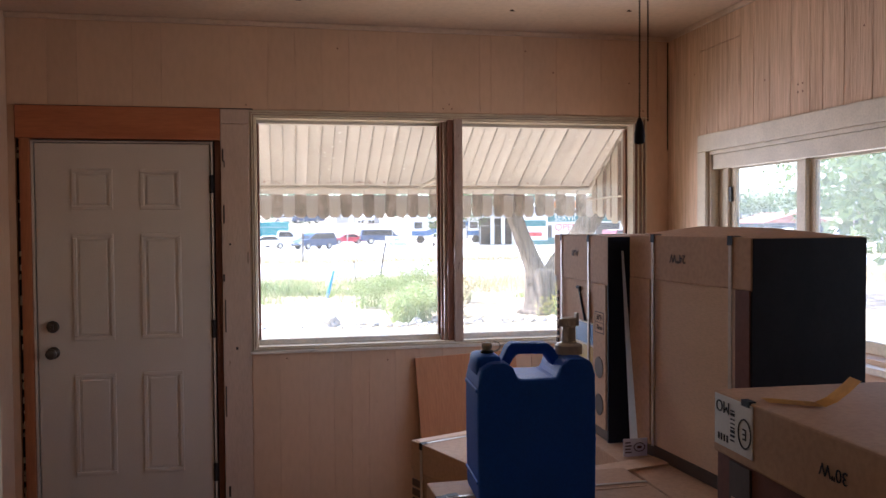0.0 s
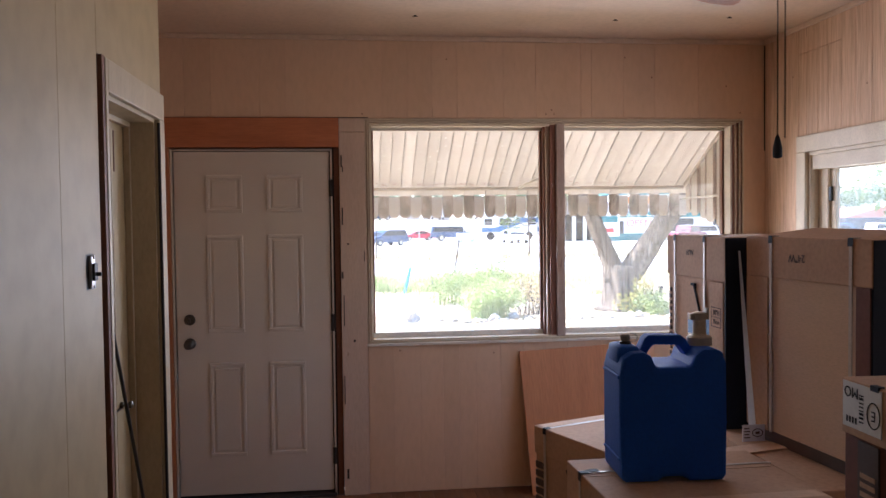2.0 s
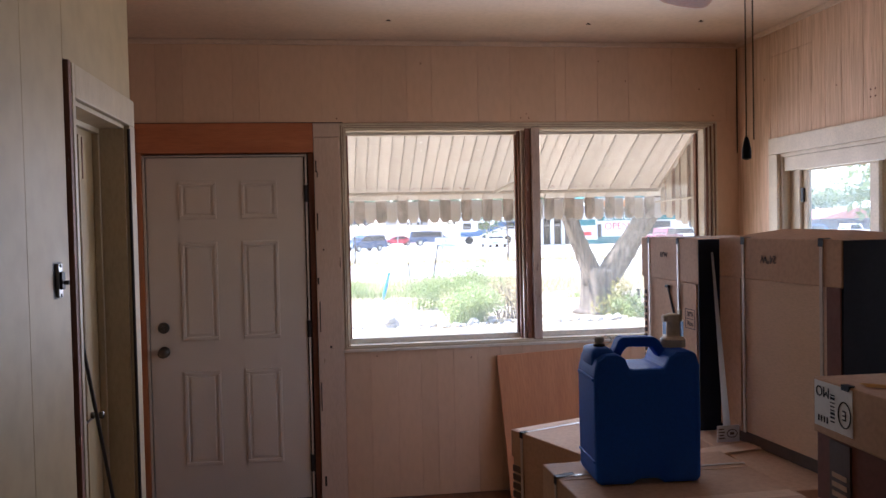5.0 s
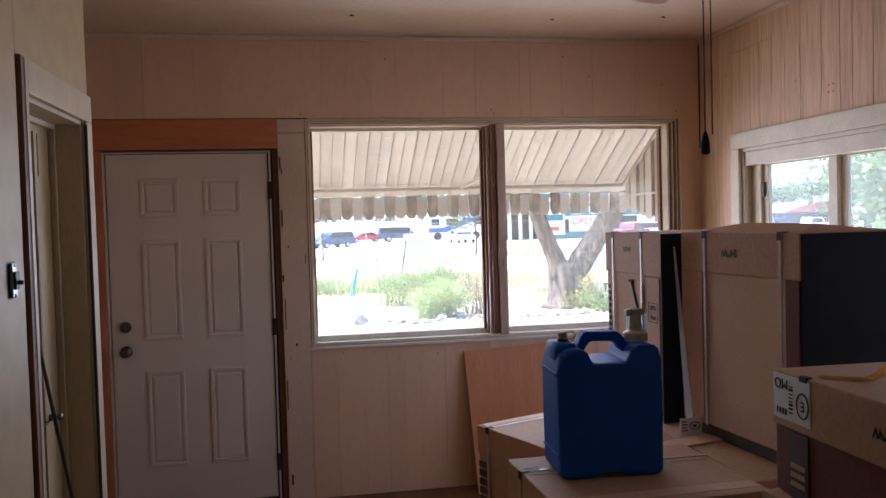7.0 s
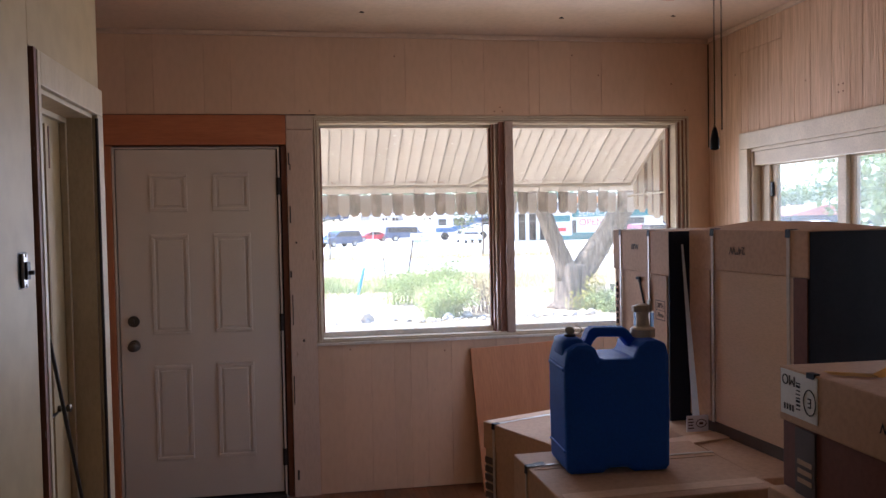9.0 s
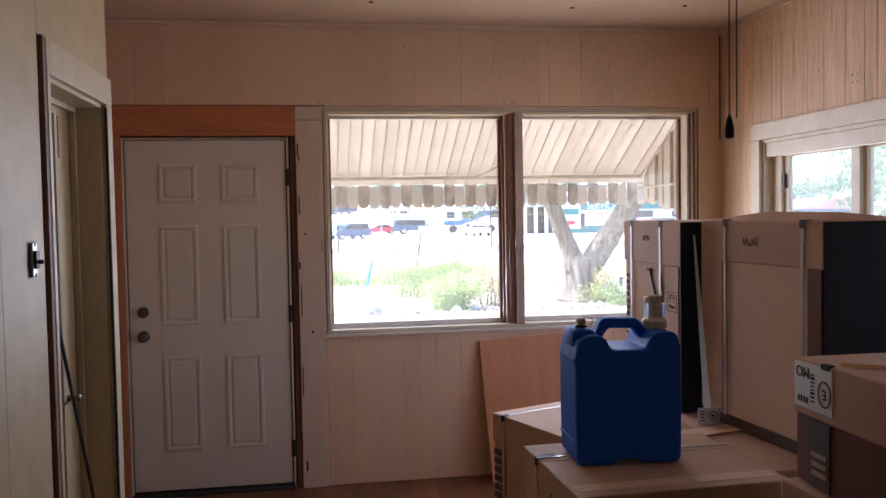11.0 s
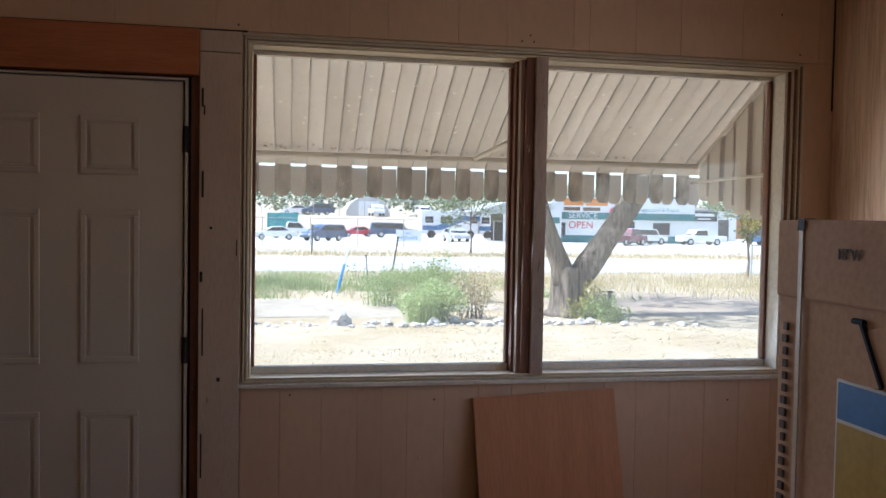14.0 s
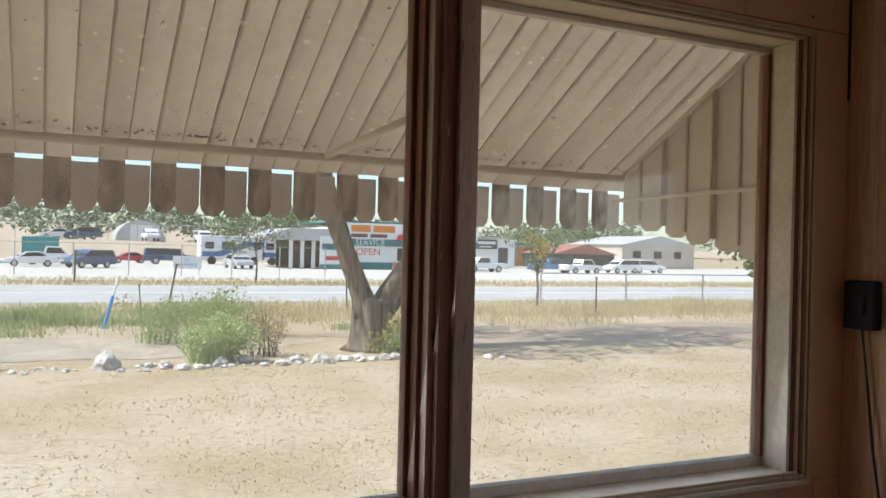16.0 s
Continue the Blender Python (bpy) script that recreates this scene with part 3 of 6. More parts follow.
block(bm, -1.2585, -0.3495, FRONT + 0.062, FRONT + 0.08, 0.02, 2.059)
part("gap", bm, M["darkgap"], frame_door, "dark open gap beside the jamb")
bm = B()
block(bm, -0.327, -0.2965, FRONT + 0.004, FRONT + 0.10, 0, 2.077, 0.002)
part("rough_jamb", bm, M["oldwood"], frame_door, "dark rough wooden jamb")
bm = B()
block(bm, -0.3378, -0.3272, FRONT + 0.03, FRONT + 0.10, 0, 2.077)
part("gap", bm, M["darkgap"], frame_door)
bm = B()
for k in range(46):
    x = rng.choice((-1.335, -1.372, -1.33))
    z = rng.uniform(0.05, 2.1)
    s = rng.uniform(0.004, 0.012)
    block(bm, x - s * 0.6, x + s * 0.6, FRONT + 0.012, FRONT + 0.031, z - s * 1.6, z + s * 1.6, 0.002)
part("foam_crumbs", bm, M["foam"], frame_door, "pale crumbs of foam in the gap")
bm = B()
block(bm, -1.26, -0.34, FRONT - 0.03, FRONT + 0.15, 0.0, 0.017, 0.004)
part("threshold", bm, M["darkgap"], frame_door, "dark metal threshold")
bm = B()
block(bm, -1.38, -0.285, FRONT + 0.13, FRONT + 0.15, 0, 2.26)
part("outer_sheet", bm, M["whitewall"], frame_door)
# door's outer post between door and window
bm = B()
block(bm, -0.294, -0.142, FRONT - 0.02, FRONT, 0.0, 2.165, 0.004)
post_board = tagged(part("trim_post", bm, M["post"]), "wide chipped cream casing board beside the door", "trim", kind="structure")
for x, z0, z1, w in ((-0.283, 1.96, 2.03, 0.004), (-0.276, 1.93, 1.965, 0.003), (-0.281, 1.62, 1.72, 0.004), (-0.285, 1.30, 1.34, 0.005), (-0.279, 1.02, 1.2, 0.003), (-0.282, 0.55, 0.72, 0.003), (-0.27, 0.10, 0.16, 0.006), (-0.155, 1.4, 1.46, 0.002), (-0.22, 0.92, 0.935, 0.006), (-0.25, 1.5, 1.51, 0.005)):
    bm = B()
    block(bm, x - w, x + w, FRONT - 0.0212, FRONT - 0.0195, z0, z1)
    part("paint_crack", bm, M["darkgap"], post_board)
bm = B()
block(bm, -1.338, -0.12, FRONT - 0.0095, FRONT - 0.002, 2.2492, 2.2545)
tagged(part("trim_gap", bm, M["darkgap"]), "dark gap line above the bare header board", "trim", kind="structure")
# thin dark strip up the corner of front and right wall
bm = B()
block(bm, RIGHT - 0.014, RIGHT - 0.0085, FRONT - 0.014, FRONT - 0.0085, 2.05, 2.70)
tagged(part("trim_corner_gap", bm, M["darkgap"]), "dark line in the room's corner", "trim", kind="structure")
bm = B()
block(bm, -0.294, -0.142, FRONT - 0.016, FRONT, 2.168, 2.248, 0.003)
tagged(part("trim_block", bm, M["post"]), "chipped filler block above the casing board", "trim", kind="structure")

# ---- front window ----
win = thing("window_1", label="wide two-pane window with layered cream trim", category="window", kind="structure")
x0, x1, z0, z1 = WIN
bm = B()
for o, y, w, extra in ((0.032, -0.014, 0.012, 0.03), (0.017, -0.021, 0.009, 0.018), (0.005, -0.016, 0.009, 0.006)):
    a, b, c, d = x0 - o, x1 + o + extra + 0.012, z0 - o * 0.8, z1 + o
    for q in ((a, b, c, c + w), (a, b, d - w, d), (a, a + w, c + w, d - w), (b - w, b, c + w, d - w)):
        block(bm, q[0], q[1], FRONT + y, FRONT - 0.001, q[2], q[3], 0.003)
part("casing_trim", bm, M["trim"], win)
# dark backing paints the shadow lines between the trim strips
bm = B()
for q in ((x0 - 0.03, x1 + 0.07, z0 - 0.024, z0 - 0.001), (x0 - 0.03, x1 + 0.07, z1 + 0.001, z1 + 0.03), (x0 - 0.03, x0 - 0.001, z0 - 0.001, z1 + 0.001), (x1 + 0.001, x1 + 0.07, z0 - 0.001, z1 + 0.001)):
    block(bm, q[0], q[1], FRONT - 0.006, FRONT - 0.0005, q[2], q[3])
part("casing_back", bm, M["oldwood"], win, "dark brown backing painted as shadow between the trim strips")
bm = B()
block(bm, x0, x0 + 0.012, FRONT - 0.004, FRONT + 0.13, z0, z1, 0.002)
block(bm, x0 + 0.012, x1 - 0.012, FRONT - 0.004, FRONT + 0.13, z1 - 0.012, z1, 0.002)
part("jamb_lining", bm, M["trim"], win)
bm = B()
block(bm, x1 - 0.012, x1, FRONT - 0.004, FRONT + 0.13, z0, z1, 0.002)
part("white_jamb", bm, M["whitetrim"], win, "white-painted wooden side jamb")
bm = B()
block(bm, x0 + 0.001, x1 - 0.001, FRONT + 0.001, FRONT + 0.16, z0 - 0.028, z0 + 0.001, 0.004)
block(bm, x0 - 0.032, x1 + 0.062, FRONT - 0.030, FRONT - 0.015, z0 - 0.034, z0 - 0.018, 0.003)
part("window_sill", bm, M["whitetrim"], win, "chipped pale window sill")
MX = (0.950, 1.064)
bm = B()
block(bm, MX[0] + 0.062, MX[1], FRONT - 0.028, FRONT + 0.128, z0, z1, 0.004)
part("mullion", bm, M["mullion"], win)
bm = B()
block(bm, MX[0] + 0.026, MX[0] + 0.061, FRONT - 0.012, FRONT + 0.128, z0, z1, 0.003)
block(bm, MX[0] - 0.002, MX[0] + 0.009, FRONT + 0.045, FRONT + 0.128, z0, z1, 0.002)
part("bare_stop", bm, M["oldwood"], win, "weathered brown wooden stop with peeling paint")
bm = B()
block(bm, MX[0] + 0.0095, MX[0] + 0.0255, FRONT + 0.01, FRONT + 0.128, z0, z1, 0.002)
part("grey_stop", bm, M["mullion"], win)
for a, b in ((x0 + 0.012, MX[0] - 0.002), (MX[1], x1 - 0.0125)):
    bm = B()
    for q in ((a, b, z0, z0 + 0.03), (a, b, z1 - 0.03, z1 - 0.0125)):
        block(bm, q[0], q[1], FRONT + 0.09, FRONT + 0.125, q[2], q[3], 0.003)
    part("sash_bead", bm, M["whitetrim"], win)
    for q in (a, b - 0.012):
        bm = B()
        block(bm, q, q + 0.012, FRONT + 0.085, FRONT + 0.125, z0 + 0.03, z1 - 0.03, 0.003)
        part("side_bead", bm, M["oldwood"], win, "dark brown side bead")
    bm = B()
    block(bm, a + 0.004, b - 0.004, FRONT + 0.106, FRONT + 0.110, z0 + 0.01, z1 - 0.02)
    p = part("pane", bm, PANE, win, "window glass with a painted glare haze")
    p.visible_shadow = False

# ---- side window ----
sw = thing("window_2", label="aluminium sliding window in a wide cream casing", category="window", kind="structure")
ya, yb, za, zb = RW
bm = B()
block(bm, RIGHT - 0.022, RIGHT, ya - 0.09, yb + 0.09, zb, zb + 0.095, 0.004)
block(bm, RIGHT - 0.022, RIGHT, yb, yb + 0.09, za - 0.02, zb - 0.001, 0.004)
block(bm, RIGHT - 0.022, RIGHT, ya - 0.09, ya, za - 0.02, zb - 0.001, 0.004)
part("casing", bm, M["trim"], sw)
bm = B()
block(bm, RIGHT - 0.05, RIGHT + 0.10, ya - 0.09, yb + 0.09, za - 0.05, za - 0.021, 0.004)
part("window_sill", bm, M["whitetrim"], sw)
bm = B()
block(bm, RIGHT, RIGHT + 0.11, yb - 0.02, yb, za, zb - 0.02, 0.002)
block(bm, RIGHT, RIGHT + 0.11, ya, yb, zb - 0.02, zb, 0.002)
block(bm, RIGHT + 0.01, RIGHT + 0.05, ya, yb - 0.0205, zb - 0.1, zb - 0.0205, 0.003)
part("lining", bm, M["trim"], sw)
bm = B()
block(bm, RIGHT + 0.05, RIGHT + 0.11, yb - 0.11, yb - 0.0205, za, zb - 0.021, 0.003)
part("stile_board", bm, M["trim"], sw)
mid = 3.42
for a, b, off in ((mid - 0.03, yb - 0.11, 0.07), (ya, mid - 0.022, 0.096)):
    bm = B()
    for q in ((a, b, za, za + 0.05), (a, b, zb - 0.106, zb - 0.03), (a, a + 0.066, za + 0.05, zb - 0.106), (b - 0.05, b, za + 0.05, zb - 0.106)):
        block(bm, RIGHT + off, RIGHT + off + 0.024, q[0], q[1], q[2], q[3], 0.003)
    part("sash_frame", bm, M["trim"], sw)
    bm = B()
    block(bm, RIGHT + off + 0.01, RIGHT + off + 0.014, a + 0.045, b - 0.045, za + 0.045, zb - 0.1)
    p = part("pane", bm, PANE, sw)
    p.visible_shadow = False
bm = B()
block(bm, RIGHT + 0.055, RIGHT + 0.069, yb - 0.135, yb - 0.112, 1.72, 1.80, 0.003)
part("latch", bm, M["blackpl"], sw, "black window latch")

# ---- narrow doorway in the partition ----
ld = thing("door_2", label="narrow painted closet door, shut, with a small latch", category="door", kind="structure")
bm = B()
block(bm, LEFT - 0.15, LEFT - 0.112, LD[0] + 0.016, LD[1] - 0.016, 0.01, LD[2] - 0.017, 0.002)
leaf = part("leaf", bm, M["leftpaint"], ld)
bm = B()
block(bm, LEFT - 0.112, LEFT - 0.104, 2.80, 2.885, 0.01, LD[2] - 0.06, 0.002)
part("stile", bm, M["leftpaint"], ld)
bm = B()
turned(bm, [(0.012, 0), (0.012, 0.01), (0.006, 0.012), (0.006, 0.025), (0.013, 0.03), (0.014, 0.042), (0.006, 0.046)], pose(LEFT - 0.104, 2.845, 0.968, 0, 90))
block(bm, LEFT - 0.112, LEFT - 0.1, 2.755, 2.86, 0.952, 0.96, 0.001)
part("latch_knob", bm, M["knob"], ld, "small tarnished metal latch knob")
bm = B()
block(bm, LEFT - 0.1125, LEFT - 0.1015, 2.83, 2.842, 1.83, 1.98, 0.002)
block(bm, LEFT - 0.1125, LEFT - 0.1035, 2.806, 2.8095, 1.05, 1.62)
part("dark_strip", bm, M["oldwood"], ld)
fr = thing("door_frame", label="cream-painted casing round the narrow doorway", category="door frame", kind="structure")
bm = B()
block(bm, LEFT, LEFT + 0.02, LD[0] - 0.026, LD[0] + 0.002, 0, 2.147, 0.003)
block(bm, LEFT, LEFT + 0.02, LD[1] - 0.002, 3.112, 0, LD[2] - 0.001, 0.003)
block(bm, LEFT, LEFT + 0.02, LD[0] + 0.002, 3.112, LD[2], 2.147, 0.003)
part("casing", bm, M["doortrim"], fr)
bm = B()
block(bm, LEFT, LEFT + 0.017, LD[0] - 0.052, LD[0] - 0.0265, 0, 2.15, 0.002)
part("dark_edge", bm, M["oldwood"], fr, "dark unpainted casing edge")
bm = B()
block(bm, LEFT - 0.118, LEFT, LD[0], LD[0] + 0.015, 0, LD[2], 0.002)
block(bm, LEFT - 0.118, LEFT, LD[1] - 0.015, LD[1], 0, LD[2], 0.002)
block(bm, LEFT - 0.118, LEFT, LD[0] + 0.015, LD[1] - 0.015, LD[2] - 0.015, LD[2], 0.002)
block(bm, LEFT - 0.111, LEFT - 0.088, LD[0] + 0.0155, LD[1] - 0.0155, LD[2] - 0.035, LD[2] - 0.0155, 0.003)
block(bm, LEFT - 0.111, LEFT - 0.088, LD[1] - 0.035, LD[1] - 0.0155, 0, LD[2] - 0.036, 0.003)
part("jamb", bm, M["doortrim"], fr)
bm = B()
rod(bm, (LEFT + 0.016, LD[1] - 0.003, 0.0), (LEFT + 0.016, LD[1] - 0.003, 2.03), 0.006)
part("dark_bead", bm, M["darkgap"], fr)
bm = B()
rod(bm, (LEFT - 0.004, 2.374, 1.37), (LEFT + 0.012, 3.012, 0.006), 0.006)
tagged(part("black_rod", bm, M["blackpl"], None), "thin black rod leaning in the narrow doorway", "rod")

# ---- open switch box on the partition ----
swt = thing("light_switch", label="bare light switch without its cover plate", category="switch")
bm = B()
block(bm, LEFT, LEFT + 0.006, 2.125, 2.208, 1.445, 1.556, 0.004)
part("wall_box", bm, M["blackpl"], swt)
bm = B()
block(bm, LEFT + 0.006, LEFT + 0.016, 2.15, 2.185, 1.452, 1.548, 0.003)
part("yoke", bm, M["chrome"], swt, "metal mounting strap")
bm = B()
block(bm, LEFT + 0.016, LEFT + 0.024, 2.152, 2.183, 1.475, 1.525, 0.003)
block(bm, LEFT + 0.024, LEFT + 0.038, 2.162, 2.172, 1.488, 1.50, 0.002)
part("toggle", bm, M["blackpl"], swt)
for z in (1.458, 1.542):
    bm = B()
    turned(bm, [(0.005, 0), (0.005, 0.003), (0.002, 0.004)], pose(LEFT + 0.0155, 2.167, z, 0, 90), 10)
    part("screw", bm, M["chrome"], swt)

# ---- plywood offcut leaning at the wall ----
bm = B()
block(bm, 0, 0.60, 0, 0.012, 0, 0.852, 0.002)
ply = part("plywood_sheet", bm, M["plywood"])
ply.matrix_world = pose(0.815, FRONT - 0.185, 0.0, -10.5, -2.8, 0)
tagged(ply, "orange-brown plywood offcut leaning against the wall", "plywood")


# ---- cardboard cartons ----
def carton(name, m, w, d, h, lid, label, mats=("card", "card"), straps=(), group="stacked cartons"):
    """A carton with a telescoping lid, w along x, d along y, standing at its low corner."""
    box = thing(name, m, label=label, category="carton", group=group)
    bm = B()
    block(bm, 0.004, w - 0.004, 0.004, d - 0.004, 0, h - 0.01, 0.004)
    part("body", bm, M[mats[0]], box)
    bm = B()
    block(bm, -0.002, w + 0.002, -0.002, d + 0.002, h - lid, h, 0.005)
    part("lid", bm, M[mats[1]], box)
    for axis, at in straps:
        bm = B()
        if axis == "x":
            for q in ((at, at + 0.013, -0.005, d + 0.005, h, h + 0.002), (at, at + 0.013, -0.005, -0.002, 0, h), (at, at + 0.013, d + 0.002, d + 0.005, 0, h)):
                block(bm, *q)
        else:
            for q in ((-0.005, w + 0.005, at, at + 0.013, h, h + 0.002), (-0.005, -0.002, at, at + 0.013, 0, h), (w + 0.002, w + 0.005, at, at + 0.013, 0, h)):
                block(bm, *q)
        part("strap", bm, M["strap"], box, "pale plastic strapping band")
        if axis == "y":
            bm = B()
            prism(bm, [(-0.0062, h - 0.02), (-0.0054, h - 0.021), (-0.0052, h + 0.002), (0.018, h + 0.002), (0.022, h + 0.0035), (-0.0045, h + 0.0036)], at - 0.004, at + 0.018)
            part("strap_guard", bm, M["black"], box, "dark folded strap guard")
    return box


FACE_LEFT = Matrix.Rotation(radians(-90), 4, "Z") @ Matrix.Rotation(radians(90), 4, "X")
TIPPED = Matrix.Rotation(radians(180), 4, "Z")


def on_left(x, y, z, upside=True):
    return Matrix.Translation((x, y, z)) @ FACE_LEFT @ (TIPPED if upside else Matrix())


tall_a = carton("carton", pose(1.072, 2.462, 0.925), 0.36, 0.53, 0.64, 0.16, "tall brown cabinet carton with a printed handle flap", straps=(("y", 0.16), ("y", 0.44)))
words("lettering", '18"W', 0.03, on_left(-0.0035, 0.30, 0.575, False), M["ink"], tall_a)
bm = B()
block(bm, -0.0028, 0.003, 0.015, 0.125, 0.0, 0.478)
part("side_band", bm, M["card"], tall_a)
for z in (0.20, 0.075):
    bm = B()
    turned(bm, [(0.036, 0), (0.036, 0.002)], Matrix.Translation((-0.0028, 0.07, z)) @ Matrix.Rotation(radians(-90), 4, "Y"), 24)
    part("printed_disc", bm, M["ink"], tall_a)
bm = B()
for q in ((0.028, 0.108, 0.315, 0.318), (0.028, 0.108, 0.350, 0.352), (0.028, 0.108, 0.384, 0.387), (0.028, 0.031, 0.318, 0.384), (0.105, 0.108, 0.318, 0.384)):
    block(bm, -0.0036, -0.0028, *q)
part("print_border", bm, M["ink"], tall_a)
words("lettering", '30"H', 0.026, on_left(-0.0034, 0.068, 0.367, False), M["ink"], tall_a)
words("lettering", "76cm", 0.024, on_left(-0.0034, 0.068, 0.334, False), M["ink"], tall_a)
bm = B()
block(bm, -0.001, 0.005, 0.155, 0.225, 0.345, 0.45, 0.002, Matrix.Translation((0, 0.20, 0.34)) @ Matrix.Rotation(radians(-12), 4, "X") @ Matrix.Translation((0, -0.20, -0.34)))
part("flap_face", bm, M["card"], tall_a)
bm = B()
rod(bm, (-0.001, 0.202, 0.345), (-0.001, 0.262, 0.455), 0.006, 0.006, 6)
rod(bm, (-0.001, 0.255, 0.455), (-0.001, 0.285, 0.455), 0.006, 0.006, 6)
part("flap_slot", bm, M["black"], tall_a, "dark slot of the handle flap")
bm = B()
block(bm, -0.0018, 0.003, 0.13, 0.32, 0.265, 0.335)
part("print_top", bm, M["picblue"], tall_a, "blue printed picture band")
bm = B()
block(bm, -0.0018, 0.003, 0.13, 0.32, 0.06, 0.258)
part("print_base", bm, M["picyellow"], tall_a, "ochre printed picture field")
bm = B()
block(bm, -0.001, 0.003, 0.125, 0.325, 0.055, 0.34)
part("print_border", bm, M["label"], tall_a)
for k in range(16):
    bm = B()
    block(bm, -0.0036, 0.002, 0.488, 0.488 + rng.choice((0.012, 0.016, 0.02)), 0.02 + k * 0.026, 0.036 + k * 0.026)
    part("edge_print", bm, M["ink"], tall_a)
# black end of that carton
bm = B()
block(bm, -0.001, 0.362, -0.0035, 0.003, 0.002, 0.638)
part("black_end", bm, M["black"], tall_a, "black carton end")

tall_b = carton("carton", pose(1.183, 1.805, 0.925, 0, 0, 5.2), 0.345, 0.61, 0.645, 0.135, "large pale cabinet carton with a black end", ("cardpale", "card"), (("y", 0.075), ("y", 0.46)))
words("lettering", '24"W', 0.035, on_left(-0.0035, 0.33, 0.58), M["ink"], tall_b)
bm = B()
block(bm, -0.0035, 0.003, 0.485, 0.607, 0, 0.51)
part("side_band", bm, M["card"], tall_b)
bm = B()
block(bm, -0.0035, 0.004, 0.003, 0.06, 0, 0.51)
part("corner_band", bm, M["cardred"], tall_b)
# thin black panels cover the near end and its lid
bm = B()
block(bm, 0.0, 0.348, -0.005, 0.0035, 0.0, 0.508)
part("black_end", bm, M["black"], tall_b, "black carton end")
bm = B()
block(bm, 0.002, 0.348, -0.0055, 0.0, 0.508, 0.642)
part("black_lid_end", bm, M["black"], tall_b)

# dark blocks stand in for the shade in the gap below each carton
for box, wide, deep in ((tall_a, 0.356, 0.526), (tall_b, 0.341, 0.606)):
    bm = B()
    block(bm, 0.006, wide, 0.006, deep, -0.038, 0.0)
    part("foot_fold", bm, M["ink"], box, "dark block painted as shade in the gap under the carton")
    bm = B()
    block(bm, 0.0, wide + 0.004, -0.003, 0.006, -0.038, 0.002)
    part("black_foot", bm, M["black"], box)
# the top flaps of the pale carton bulge to a low ridge
bm = B()
t = bmesh.new()
rim = [t.verts.new(p) for p in ((0.02, 0.02, 0.6455), (0.325, 0.02, 0.6455), (0.325, 0.59, 0.6455), (0.02, 0.59, 0.6455))]
crest = [t.verts.new(p) for p in ((0.17, 0.14, 0.668), (0.17, 0.48, 0.672))]
for f in ((rim[0], rim[1], crest[0]), (rim[1], rim[2], crest[1], crest[0]), (rim[2], rim[3], crest[1]), (rim[3], rim[0], crest[0], crest[1]), tuple(rim[::-1])):
    t.faces.new(f)
join(bm, t)
part("bulging_top", bm, M["card"], tall_b, "bulging closed top flaps")
base_tall = carton("carton", pose(1.03, 1.80, 0.46), 0.98, 1.16, 0.425, 0.12, "wide brown carton under the tall cartons")
bm = B()
block(bm, -0.12, 0.12, -0.04, 0.04, 0.426, 0.432, 0.002, Matrix.Translation((0.005, 0.405, 0)) @ Matrix.Rotation(radians(14), 4, "Z"))
part("loose_flap", bm, M["cardpale"], base_tall, "pale loose cardboard flap")
base_tall_low = carton("carton", pose(1.03, 1.80, 0.0), 0.98, 1.16, 0.455, 0.12, "wide brown carton on the floor")

# carton under the blue can
jug_box = carton("carton", pose(0.425, 1.645, 0.442, 0, 0, 2), 0.575, 0.47, 0.465, 0.14, "brown cabinet carton under the blue water can", straps=(("y", 0.33),))
words("lettering", '24"W', 0.05, on_left(-0.0035, 0.16, 0.385, False), M["ink"], jug_box)
bm = B()
prism(bm, [(0.0, 0.462), (0.03, 0.468), (0.055, 0.469), (0.05, 0.4685), (0.02, 0.466)], 0.335, 0.36)
part("tape_end", bm, M["black"], jug_box)
bm = B()
block(bm, 0.012, 0.565, 0.30, 0.304, 0.464, 0.4665)
block(bm, 0.012, 0.565, 0.035, 0.085, 0.464, 0.466)
part("seam", bm, M["cardpale"], jug_box)
bm = B()
block(bm, -0.0035, 0.0, 0.02, 0.1, 0.27, 0.32)
part("white_label", bm, M["label"], jug_box)
under = carton("carton", pose(0.44, 1.65, 0.0), 0.57, 0.46, 0.437, 0.13, "brown carton on the floor under another carton")

low_m = Matrix.Translation((0.495, 2.95, 0.0)) @ Matrix.Rotation(radians(22), 4, "Z") @ Matrix.Translation((0, -0.44, 0))
low = carton("carton", low_m @ pose(0, 0, 0.40), 0.37, 0.44, 0.405, 0.11, "brown carton with pale tape and loose strap", straps=(("y", 0.36),))
for k in range(7):
    bm = B()
    block(bm, -0.004, 0.0, 0.375, 0.43, 0.03 + k * 0.035, 0.055 + k * 0.035)
    part("printed_bar", bm, M["ink"], low)
bm = B()
block(bm, 0.01, 0.36, 0.385, 0.43, 0.405, 0.407)
part("tape", bm, M["cardpale"], low, "pale sealing tape")
bm = B()
rod(bm, (-0.005, 0.22, 0.28), (-0.005, 0.13, 0.08), 0.005, 0.005, 6)
part("flap_slot", bm, M["black"], low)
low2 = carton("carton", low_m, 0.37, 0.44, 0.395, 0.11, "brown carton at the bottom of a pair")

# labelled cartons
lab = carton("carton", pose(0.953, 0.83, 0.94, 0, 0, -1), 0.42, 0.765, 0.30, 0.135, "brown carton with white shipping label and yellow tape", ("cardred", "card"))
words("lettering", '30"W', 0.033, on_left(-0.0035, 0.35, 0.236), M["black"], lab)
bm = B()
block(bm, -0.004, 0.0, 0.605, 0.757, 0.185, 0.295)
